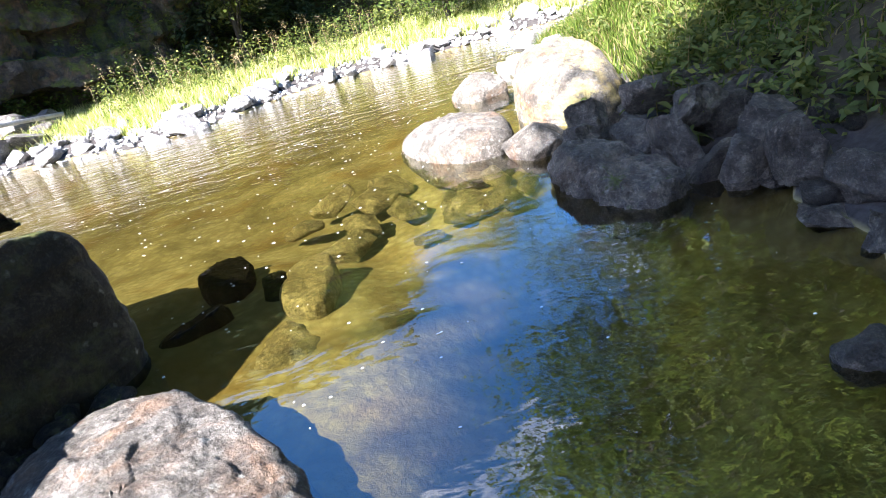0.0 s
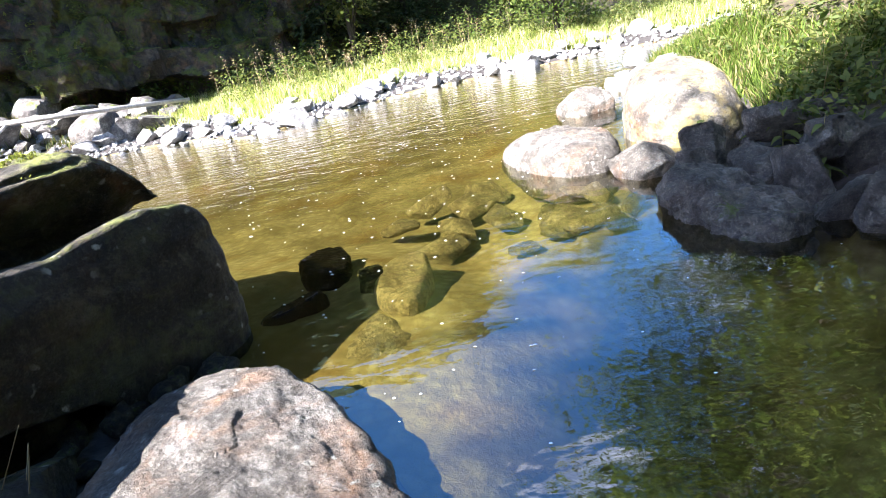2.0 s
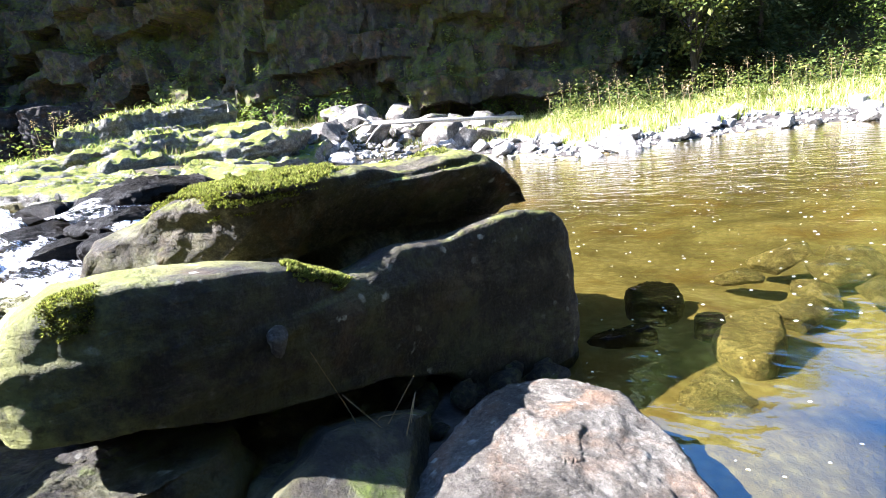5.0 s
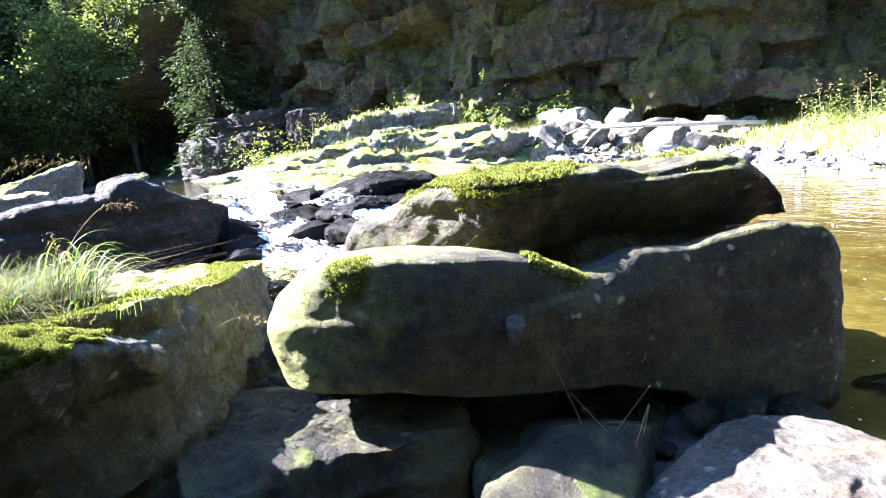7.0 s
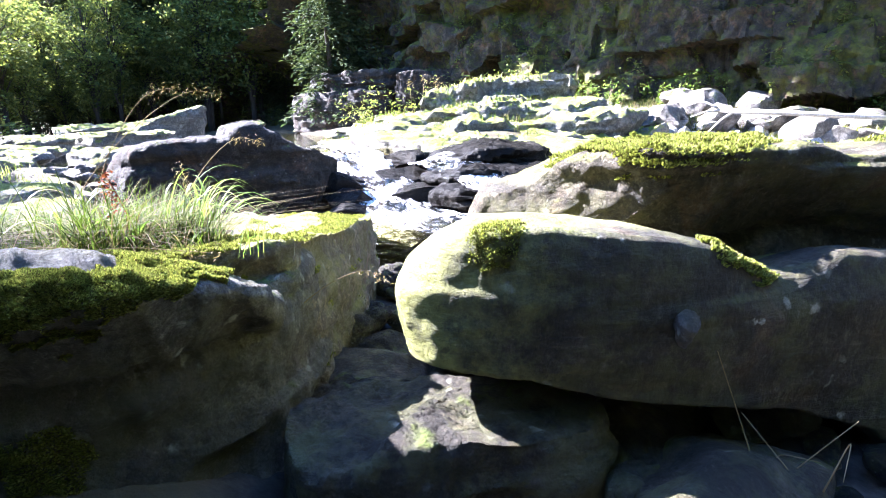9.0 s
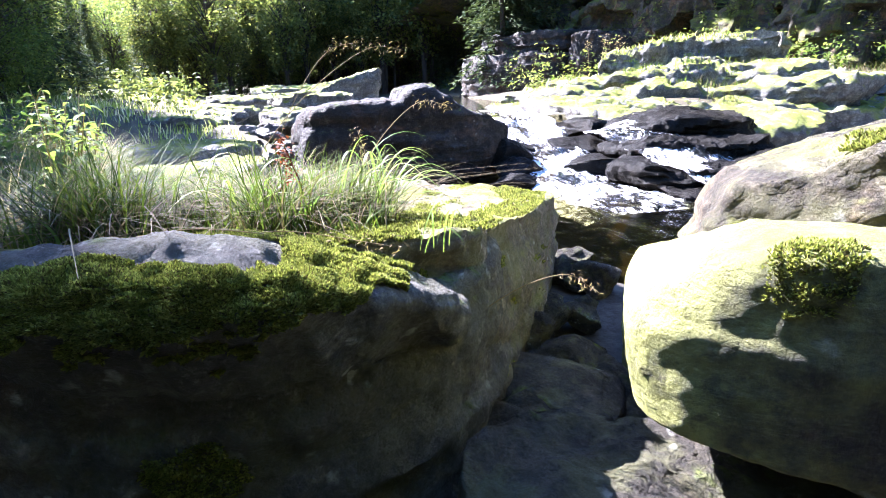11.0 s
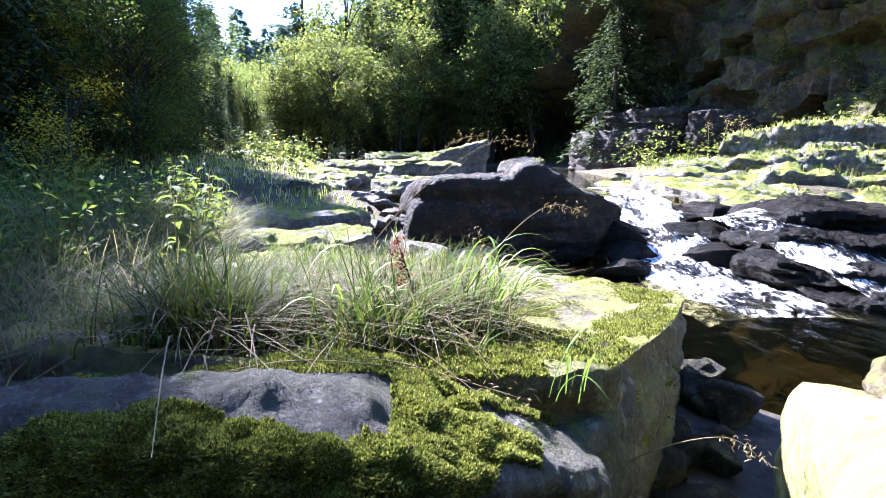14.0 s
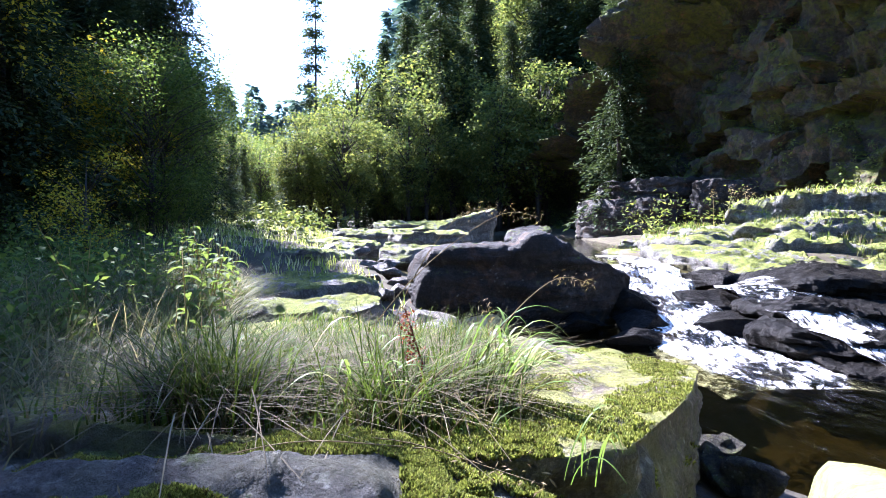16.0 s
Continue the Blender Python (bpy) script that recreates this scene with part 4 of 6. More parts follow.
for plan, top, seed in (([(-11.9, 5.0), (-10.4, 4.5), (-9.5, 4.9), (-9.3, 6.3), (-10.2, 7.6), (-12.2, 7.6)], 0.72, 81), ([(-10.3, 4.15), (-9.0, 4.0), (-8.5, 4.5), (-8.5, 6.1), (-9.2, 6.8), (-10.0, 5.4)], 0.52, 82), ([(-9.1, 3.75), (-8.2, 3.75), (-7.7, 4.3), (-7.8, 6.0), (-8.6, 6.6), (-8.9, 4.8)], 0.33, 83), ([(-8.3, 4.0), (-7.5, 3.9), (-7.05, 4.6), (-7.3, 6.2), (-8.0, 6.4), (-8.2, 5.0)], 0.15, 84)):
    v, f = ring_rock(plan, lambda x, y, top=top, seed=seed: top + 0.05 * (y - 5) + 0.07 * np.sin(2.6 * y + seed + 1.2 * x), top - 0.6, bevel=0.07, undercut=0.14, n=200, levels=20, rings=24, rough=0.07, layer=0.07, seed=seed, rounds=1, grain=2.2, cuts=5)
    part("step", mesh("step", v, f, M_WET, sharp=40), wet)
v, f = ring_rock([(-15.2, 4.6), (-13.4, 4.6), (-11.8, 5.0), (-10.4, 5.8), (-9.4, 7.0), (-10.2, 9.0), (-12.2, 9.6), (-14.6, 7.4)], lambda x, y: np.interp(x, [-15, -13, -9.4], [1.0, 0.96, 0.52]), -0.2, bevel=0.15, undercut=0.05, n=200, levels=16, rings=24, rough=0.12, layer=0.06, seed=82, rounds=1)
put_rock("flat_rock", mesh("flat_rock", v, f, M_ISLE, sharp=50), "low mossy rock above the wet ledge")
ledge = thing("rock_ledge", "blocky dark ledge under the cliff by the stream", "rock ledge")
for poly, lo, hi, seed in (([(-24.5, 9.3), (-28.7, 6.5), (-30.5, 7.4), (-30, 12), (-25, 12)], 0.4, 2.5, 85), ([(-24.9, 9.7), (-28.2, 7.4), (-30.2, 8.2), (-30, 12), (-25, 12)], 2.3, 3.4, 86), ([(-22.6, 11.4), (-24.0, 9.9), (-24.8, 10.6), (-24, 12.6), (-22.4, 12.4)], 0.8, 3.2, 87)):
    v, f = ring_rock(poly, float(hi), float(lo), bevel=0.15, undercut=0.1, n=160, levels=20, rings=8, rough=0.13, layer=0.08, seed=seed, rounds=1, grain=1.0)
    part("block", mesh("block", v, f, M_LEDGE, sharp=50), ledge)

# ---- trees ----
def conifer(height, seed, spread_=0.2, low=0.08, material=None, dense=1.0, thin=1.0):
    rng = np.random.default_rng(seed)
    ob = thing("conifer", "dark green spruce with drooping branches", "tree")
    tv, tf = tube([(0, 0, -0.4), (0.02 * height, 0, 0.5 * height), (0, 0.01 * height, height)], [0.011 * height * thin, 0.006 * height * thin, 0.001 * height], 8)
    parts, twigs = [], []
    rows_ = int(34 * dense)
    for r in range(rows_):
        u = low + (1 - low) * r / rows_
        reach = spread_ * height * (1 - u) ** 0.8 * rng.uniform(0.75, 1.15) + 0.02 * height
        for b in range(rng.integers(4, 7)):
            ang = rng.uniform(0, 2 * math.pi)
            d = np.array([math.cos(ang), math.sin(ang), 0])
            L = reach * rng.uniform(0.55, 1.15)
            k = np.linspace(0.12, 1, 9)
            line = np.array([0, 0, u * height]) + d * (k * L)[:, None] + np.array([0, 0, 1.0]) * (L * (0.12 * k - 0.5 * k * k))[:, None]
            at = np.repeat(line, 9, 0) + rng.normal(size=(81, 3)) * 0.011 * height
            vv, ff = leaves(at, 0.024 * height * (0.55 + 0.45 * (1 - u)), rng, 0.34, 0.55, d * 0.9)
            parts.append((vv, ff))
    part("trunk", mesh("trunk", tv, tf, M_BARK), ob)
    v_, f_ = joined(parts)
    part("crown", mesh("crown", v_, f_, material or M_NEEDLE), ob)
    return ob


def broadleaf(height, seed, material, label, leaf=0.11, clumps=40, per=110, spread_=0.32, base=0.25, loose=1.0):
    rng = np.random.default_rng(seed)
    ob = thing("broadleaf_tree", label, "tree")
    wood = [tube([(0, 0, -0.3), (0.015 * height, 0.01 * height, 0.45 * height), (0, 0, 0.92 * height)], [(0.016 - 0.011 * (loose < 0.5)) * height, (0.011 - 0.007 * (loose < 0.5)) * height, 0.002 * height], 8)]
    tips = []
    for k in range(clumps):
        u = rng.uniform(base, 1.0)
        ang = rng.uniform(0, 2 * math.pi)
        r = spread_ * height * math.sin(math.pi * min(1, 0.15 + 0.85 * (1 - (u - base) / (1 - base)) ** 0.8)) ** 0.6 * rng.uniform(0.35, 1.1)
        tip = np.array([math.cos(ang) * r, math.sin(ang) * r, u * height])
        root = np.array([0, 0, max(0.12, u - 0.22) * height])
        wood.append(tube([root, (root + tip) / 2 + [0, 0, 0.03 * height], tip], [0.005 * height, 0.003 * height, 0.001 * height], 5))
        tips.append(tip)
    at = np.concatenate([tip + rng.normal(size=(per, 3)) * [0.062 * height * loose, 0.062 * height * loose, 0.045 * height * loose] for tip in tips])
    v_, f_ = leaves(at, leaf, rng, 0.6, 0.35)
    part("trunk", mesh("trunk", *joined(wood), M_BARK), ob)
    part("crown", mesh("crown", v_, f_, material), ob)
    return ob


SHADE = np.array([-SUN.x, -SUN.y]) / SUN.z        # shadow on the level, per metre of height


def allowed(x, y, z):
    """The greatest height at (x, y) whose shade stays off the sunlit pool and rocks."""
    h = 30.0
    while h > 1.0:
        top = np.linspace(0.2, 1, 14)[:, None] * (z + h - 0.8) * SHADE + [x, y]
        lit = ((top[:, 0] > -20) & (top[:, 0] < 0.4) & (top[:, 1] > -1.5) & (top[:, 1] < 18)) | ((top[:, 0] > -0.9) & (top[:, 0] < 3.6) & (top[:, 1] > 4.0) & (top[:, 1] < 18))
        if not lit.any():
            break
        h -= 0.5
    return h


spruces = [conifer(12, 1, 0.2), conifer(12, 2, 0.15, 0.2), conifer(12, 3, 0.24, 0.03), conifer(12, 4, 0.1, 0.3, dense=0.6, thin=0.6)]
leafy = [broadleaf(8, 5, M_LEAF, "bright green broadleaf tree in the valley", leaf=0.2, clumps=60, per=110, loose=0.65), broadleaf(8, 6, M_LEAF_DARK, "dull green broadleaf tree on the bank", leaf=0.13, clumps=70, per=170, spread_=0.36, base=0.12),
         broadleaf(8, 7, M_LEAF_YEL, "yellowing broadleaf tree in autumn", leaf=0.16, clumps=30, per=90), broadleaf(8, 8, M_LEAF, "slender green broadleaf tree", leaf=0.2, clumps=50, per=100, spread_=0.22, loose=0.65)]


used = set()
LONE = (-46.0, -9.3)


def plant(proto, x, y, height, native, rz):
    z = land_at(x, y)
    ax, ay = x + 1.87, y + 0.25
    azimuth = math.degrees(math.atan2(-ax, ay)) % 360
    if 94.5 < azimuth < 112.5 and (x, y) != LONE:
        height = min(height, math.hypot(ax, ay) * math.tan(radians(float(np.interp(azimuth, [94.5, 97.5, 101, 104, 112.5], [24, 16, 10, 6, 6])) + 2.5 * abs(math.sin(7 * x)))) + 1.6 - z)
        if height < 1.5:
            return None
    px, py = x, y - 2.5
    bearing, away = math.degrees(math.atan2(-px, py)), math.hypot(px, py)
    if -29 < bearing < -13 and away < 18:
        return None
    if -16 < bearing < 27:        # open sky over the pool
        height = min(height, away * math.tan(radians(float(np.interp(bearing, [-16, -12, -8, -2, 3, 10, 22], [33, 23, 21, 22, 29, 32, 33])))) - z)
        if height < 1.5:
            return None
    s = height / native
    m = pose(x, y, z - 0.05, 0, 0, rz) @ Matrix.Diagonal((s, s, s, 1))
    if proto.name not in used:
        used.add(proto.name)
        proto.matrix_basis = m
        return proto
    return copy_thing(proto, m @ Matrix.Diagonal((1 / proto.scale[0], 1 / proto.scale[1], 1 / proto.scale[2], 1)))


def grove(n, xs, ys, heights, kinds, seed, gap_far, gap_near, capped=True):
    rng = np.random.default_rng(seed)
    done, tries = 0, 0
    while done < n and tries < n * 30:
        tries += 1
        x, y = rng.uniform(*xs), rng.uniform(*ys)
        d, wet = poly_distance(np.array([x]), np.array([y]), RIVER)
        far = bool(far_side(np.array([x]), np.array([y]))[0])
        if wet[0] or float(d[0]) < (gap_far if far else gap_near) or math.hypot(x, y) < 3.5:
            continue
        h = rng.uniform(*heights)
        if capped and not far:
            h = min(h, allowed(x, y, land_at(x, y)))
        if h < 2.2:
            continue
        proto = kinds[rng.integers(len(kinds))]
        plant(proto, x, y, h, 12 if proto in spruces else 8, rng.uniform(0, 360))
        done += 1


grove(26, (-26, -8.5), (-14, -6.0), (6, 15), spruces[:3], 1, 9, 4.0)        # dark wood on the near bank
grove(10, (-20, -9), (-8, -5.0), (2.4, 4), leafy[1:3], 2, 9, 3.0)
grove(60, (-75, -26), (-34, -6), (5, 10), [leafy[0], leafy[3], leafy[1]], 3, 2, 3.0)        # bright valley floor


def far_wood(n, seed):
    """The distant spruces that close the valley, as one wood."""
    rng = np.random.default_rng(seed)
    crowns = []
    while len(crowns) < n:
        x, y = rng.uniform(-190, -75), rng.uniform(-110, 20)
        z, far = land_at(x, y), math.hypot(x + 1.87, y + 0.25)
        h = rng.uniform(18, 36)
        if 94.5 < math.degrees(math.atan2(-x - 1.87, y + 0.25)) % 360 < 112.5:
            h = min(h, far * math.tan(radians(rng.uniform(8.5, 12.5))) + 1.6 - z)
        if h < 4:
            continue
        u = rng.uniform(0.06, 1, 520) ** 0.8
        a = rng.uniform(0, 2 * math.pi, 520)
        r = 0.17 * h * (1 - u) * rng.uniform(0.3, 1.1, 520)
        d = np.stack([np.cos(a), np.sin(a), 0 * a], 1)
        crowns.append(leaves(np.array([x, y, z]) + d * r[:, None] + np.outer(u * h, [0, 0, 1.0]), 0.07 * h, rng, 0.4, 0.5, d * 0.9))
    ob = new("far_wood", mesh("far_wood", *joined(crowns), M_NEEDLE_HAZE))
    tagged(ob, "distant spruces closing the valley, coloured pale blue for haze", "wood", kind="stuff")


far_wood(260, 4)
grove(34, (-78, -40), (-6, 16), (14, 22), [spruces[1], spruces[3], spruces[0]], 15, 3, 60)
grove(40, (-70, -34), (-7, 12), (6, 11), [leafy[0], leafy[3]], 19, 2.5, 60)
grove(26, (-52, -30), (-8, 3), (4, 8), [leafy[0], leafy[3]], 16, 1.5, 1.5)
grove(100, (-75, -25), (-8, 36), (7, 15), spruces + [leafy[0], leafy[3]], 5, 1.5, 5)         # steep wooded slope
grove(46, (-24, 6), (18, 44), (7, 14), spruces + leafy[1:2], 6, 8.5, 6)          # over the cliff
grove(26, (-4, 16), (19, 46), (4, 10), [leafy[0], leafy[1], leafy[3]], 7, 3.0, 4)       # downstream
grove(14, (3.2, 14), (0, 14), (5, 9), leafy[1:2] + spruces[:1], 8, 3, 2.2, False)       # east bank
grove(16, (-6, 14), (-18, -4), (4, 12), spruces[:3] + leafy[1:2], 9, 3, 4)         # behind
for q in range(26):        # unseen tall wood behind the viewpoint, added to block sky light
    rng = np.random.default_rng(800 + q)
    a, r = radians(200 + 4.6 * q + rng.uniform(-2, 2)), rng.uniform(7.5, 13)
    x, y = -r * math.sin(a), r * math.cos(a)
    if y < -4.5 or x > 5.5:
        plant(spruces[q % 3], x, y, rng.uniform(13, 18), 12, rng.uniform(0, 360))
for x, y, h in ((-1.5, 22.5, 17), (-4.2, 21.4, 16), (-6.8, 22.6, 17), (0.6, 24.6, 15), (-9.5, 21.5, 15)):
    plant(spruces[0], x, y, h, 12, x * 40)
for x, y, h in ((4.3, 5.6, 9), (4.9, 8.6, 9.5), (5.4, 3.0, 9), (5.9, 10.6, 9)):
    plant(leafy[1], x, y, h, 8, x * 70)
lone = conifer(19, 14, 0.075, 0.3, dense=0.3, thin=0.9)        # lone spruce
plant(lone, *LONE, 19, 19, 40)
# added trees, crowns out of view, set back from where their shadows should fall
for k, (tx, ty) in enumerate(((1.5, 2.35), (2.6, 3.35), (2.85, 2.25), (1.55, 0.85), (3.4, 3.1), (3.8, 4.3))):
    x, y = np.array([tx, ty]) - SHADE * 14.8
    x, y = np.array([tx, ty]) - SHADE * (13.8 + land_at(x, y))
    tree = broadleaf(14.5, 15 + k, M_LEAF_DARK, "added tree, crown out of view, shading the near pool", leaf=0.22, clumps=70, per=120, spread_=0.085, base=0.9, loose=0.4)
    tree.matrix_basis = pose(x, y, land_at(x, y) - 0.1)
# one more added tree, placed only to throw shade over the block
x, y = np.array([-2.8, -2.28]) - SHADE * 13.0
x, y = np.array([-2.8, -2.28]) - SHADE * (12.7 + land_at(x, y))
tree = broadleaf(14.5, 25, M_LEAF_DARK, "added tree, crown out of view, shading the mossy block", leaf=0.22, clumps=60, per=120, spread_=0.085, base=0.9, loose=0.5)
tree.matrix_basis = pose(x, y, land_at(x, y) - 0.1)
for q in range(12):        # the wood's dark edge
    rng = np.random.default_rng(600 + q)
    a, r = radians(113.8 + 1.4 * q + rng.uniform(-0.4, 0.4)), rng.uniform(16, 29)
    x, y = -1.87 - r * math.sin(a), -0.25 + r * math.cos(a)
    plant(spruces[q % 3], x, y, r * math.tan(radians(rng.uniform(20, 25))), 12, rng.uniform(0, 360))
for x, y, h in ((-38, -0.5, 8), (-40.5, 2, 13), (-37.5, 4, 9), (-43, 0.8, 15), (-37, 6.5, 10), (-36.5, -1.6, 7), (-40, 5, 14)):
    plant(spruces[3] if h > 12 else leafy[3], x, y, h, 12 if h > 12 else 8, x * 90)
for x, y, h in ((-9.3, -4.7, 1.9), (-15.5, -7.4, 4.2), (-13.4, -6.6, 3.4), (-17.0, -8.2, 5.0)):
    plant(leafy[2], x, y, h, 8, x * 50)
for x, y in ((-20.0, -14.5), (-18.0, -14.2), (-22.0, -15.0), (-16.4, -13.6), (-24.0, -15.4)):
    plant(spruces[2], x, y, 14.5, 12, x * 33)


# ---- stones, cascade and plants ----
def on_top(rock, count, rng, keep):
    """Random points on a rock's surface where keep(points, normals) is above a random number."""
    v, fs = rock
    f = fs[0] if isinstance(fs, list) else fs
    a, b, c, d = (v[f[:, k]] for k in range(4))
    n = np.cross(c - a, d - b)
    area = np.linalg.norm(n, axis=1)
    n = n / np.maximum(area, 1e-9)[:, None]
    mid = (a + b + c + d) / 4
    p = area * np.clip(keep(mid, n), 0, 1)
    pick = rng.choice(len(f), count, p=p / p.sum())
    u, w = rng.uniform(0, 1, (2, count, 1))
    at = (a[pick] * (1 - u) + b[pick] * u) * (1 - w) + (d[pick] * (1 - u) + c[pick] * u) * w
    return at, n[pick]


def moss(rock, count, rng, keep, size, label, material=None):
    """A cushion of small moss shoots on a rock."""
    at, n = on_top(rock, count, rng, keep)
    lift = np.abs(fbm(at, 13.0, 3, 4)) * size * 1.4
    base = at + n * (lift[:, None] - 0.3 * size)
    parts = [leaves(base, size, rng, 0.42, -0.3, n * 1.2 + [0, 0, 0.5]) for _ in range(3)]
    ob = new("moss", mesh("moss", *joined(parts), material or M_MOSS))
    return tagged(ob, label, "moss", kind="stuff")


rng = np.random.default_rng(77)
up = lambda n: np.clip((n[:, 2] - 0.35) * 2.5, 0, 1)
# moss on shelf and block
def shelf_moss(p, n):
    low = np.interp(p[:, 1], [-1.25, -0.85, -0.59, -0.41, -0.3, -0.2, -0.05, 0.06], [0.93, 0.95, 0.93, 0.88, 0.93, 1.0, 1.0, 0.97])
    near = p[:, 0] + 0.06 * fbm(p, 5.0, 3, 8) > np.where(p[:, 1] < -0.28, -2.7, -3.06)
    return (p[:, 2] + 0.05 * fbm(p, 6.0, 3, 13) > low) * (n[:, 2] > -0.3) * near * (p[:, 1] + 0.05 * fbm(p, 5.0, 2, 5) < 0.07)


moss(shelf_rock, 52000, rng, shelf_moss, 0.015, "thick olive-green moss cushion over the shelf edge")
moss(shelf_rock, 16000, rng, lambda p, n: (n[:, 2] > 0.5) * (np.abs(p[:, 0] + 3.13 - 0.04 * np.sin(5 * p[:, 1])) < 0.08 + 0.06 * fbm(p, 3.0, 2, 41)) * (p[:, 1] < 0.05) * (p[:, 1] > -1.2), 0.014, "band of green moss behind the bare stone strip")
moss(block_rock, 24000, rng, lambda p, n: (n[:, 2] > 0.6) * (p[:, 0] > -3.8) * (p[:, 1] < 0.1) * np.clip(3 * fbm(p, 2.0, 3, 6) - 0.1, 0, 1), 0.015, "green moss patches on the block's near edge")
moss(block_rock, 12000, rng, lambda p, n: (n[:, 2] > 0.6) * (p[:, 1] > 0.1) * (p[:, 0] < -3.3) * np.clip(4 * fbm(p, 2.6, 3, 16) - 0.5, 0, 1), 0.015, "yellow-green sunlit moss on the block's far top")
moss(base_rock, 3200, rng, lambda p, n: (np.hypot(p[:, 1] + 0.56, p[:, 2] - 0.5) + 0.06 * fbm(p, 8.0, 2, 5) < 0.13) * (p[:, 0] > -3.1), 0.013, "green moss clump on the block's shaded foot")
moss(front_rock, 2200, rng, lambda p, n: (n[:, 2] > 0.35) * (np.hypot(p[:, 0] + 2.13, 0.6 * (p[:, 1] - 1.46)) + 0.07 * fbm(p, 6.0, 2, 9) < 0.1) * (p[:, 2] > 0.85), 0.016, "bright moss tuft on the long boulder")
moss(front_rock, 900, rng, lambda p, n: (n[:, 2] > 0.1) * (np.hypot(p[:, 0] + 2.37, p[:, 1] - 0.72) + 0.04 * fbm(p, 7.0, 2, 19) < 0.065) * (p[:, 2] > 0.98), 0.011, "small moss tuft on the boulder's shoulder")
moss(slab_rock, 15000, rng, lambda p, n: (n[:, 2] > 0.0) * (p[:, 2] > 1.17) * (p[:, 1] > 1.4) * (p[:, 1] < 2.1) * (-(p[:, 0] + 3.0) * 0.849 + (p[:, 1] - 1.05) * 0.527 < 0.22) * np.clip(0.6 + 2 * fbm(p, 2.2, 2, 26), 0, 1), 0.016, "moss strip along the slab's crest")
moss(slab_rock, 2200, rng, lambda p, n: (n[:, 2] > 0.3) * (p[:, 2] > 1.14) * (p[:, 1] > 2.3) * np.clip(2.4 * fbm(p, 2.6, 2, 36), 0, 1), 0.018, "moss patches on the slab's high end")


def stones(spots, sizes, seed, material, label, group, flat=0.75, variants=6, n=7):
    """Separate stones that share a few meshes."""
    rng = np.random.default_rng(seed)
    shapes = [mesh("stone", *boulder((1, rng.uniform(0.65, 0.95), flat * rng.uniform(0.6, 1.1)), seed + k, n=n, cuts=13, box=3.0, rough=0.03), material, sharp=35) for k in range(variants)]
    for (x, y, z), s in zip(spots, sizes):
        z = max(z, land_at(x, y) + 0.14 * s) if z > -0.1 else z
        m = pose(x, y, z, rng.uniform(-18, 18), rng.uniform(-18, 18), rng.uniform(0, 360)) @ Matrix.Diagonal((s, s, s, 1))
        put_rock("stone", shapes[rng.integers(variants)], label, "stone", group, m)


def on_shore(n, lo, hi, box, side, seed, sizes):
    """Places along the water's edge, from lo metres in the water to hi on land."""
    rng = np.random.default_rng(seed)
    spots, ss = [], []
    while len(spots) < n:
        x, y = rng.uniform(box[0], box[1]), rng.uniform(box[2], box[3])
        d, wet = poly_distance(np.array([x]), np.array([y]), RIVER)
        d = -d[0] if wet[0] else d[0]
        if lo < d < hi and bool(far_side(np.array([x]), np.array([y]))[0]) == side:
            s = rng.uniform(*sizes) * rng.uniform(0.6, 1.3)
            spots.append((x, y, max(land_at(x, y), level(np.array(x)) - 0.05) + 0.12 * s))
            ss.append(s)
    return spots, ss


stones(*on_shore(120, -0.35, 1.8, (-13, 6, 11, 19), True, 5, (0.3, 0.8)), 100, M_SHORE, "bleached angular stone on the far shore", "shore stones")
stones(*on_shore(34, 0.9, 4.0, (-14, -7.5, 12, 18), True, 6, (0.7, 1.5)), 120, M_ROCK, "grey fallen rock at the foot of the cliff", "fallen rocks")
stones(*on_shore(44, -0.1, 0.7, (1.0, 3.1, 0.6, 5.4), False, 7, (0.16, 0.4)), 140, M_DAMP, "dark damp stone along the near bank", "bank stones", flat=0.95)
stones(*on_shore(28, -0.4, 0.5, (2.4, 8, 7.5, 15), False, 8, (0.3, 0.8)), 160, M_SHORE, "pale stone on the shore downstream", "downstream stones")
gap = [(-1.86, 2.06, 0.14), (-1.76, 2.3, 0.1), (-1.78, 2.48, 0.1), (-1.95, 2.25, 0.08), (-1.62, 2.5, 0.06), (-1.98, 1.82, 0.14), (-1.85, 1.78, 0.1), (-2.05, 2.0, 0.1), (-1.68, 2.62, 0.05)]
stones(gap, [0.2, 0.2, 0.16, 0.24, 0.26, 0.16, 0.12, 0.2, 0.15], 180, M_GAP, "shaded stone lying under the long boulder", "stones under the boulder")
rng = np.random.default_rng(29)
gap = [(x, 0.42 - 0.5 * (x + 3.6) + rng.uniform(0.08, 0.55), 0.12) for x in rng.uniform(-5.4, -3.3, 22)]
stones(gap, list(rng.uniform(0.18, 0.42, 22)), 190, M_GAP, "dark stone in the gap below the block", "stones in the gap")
# the last two are added filler, hiding lit ground beneath the long boulder
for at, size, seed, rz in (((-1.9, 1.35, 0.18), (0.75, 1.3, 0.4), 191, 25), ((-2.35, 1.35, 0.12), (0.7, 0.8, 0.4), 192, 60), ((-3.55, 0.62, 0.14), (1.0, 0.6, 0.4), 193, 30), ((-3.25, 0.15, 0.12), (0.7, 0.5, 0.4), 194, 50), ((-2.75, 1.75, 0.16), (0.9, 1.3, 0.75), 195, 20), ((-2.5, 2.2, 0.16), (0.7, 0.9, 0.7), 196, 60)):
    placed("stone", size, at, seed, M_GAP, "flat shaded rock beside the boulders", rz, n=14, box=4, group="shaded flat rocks")
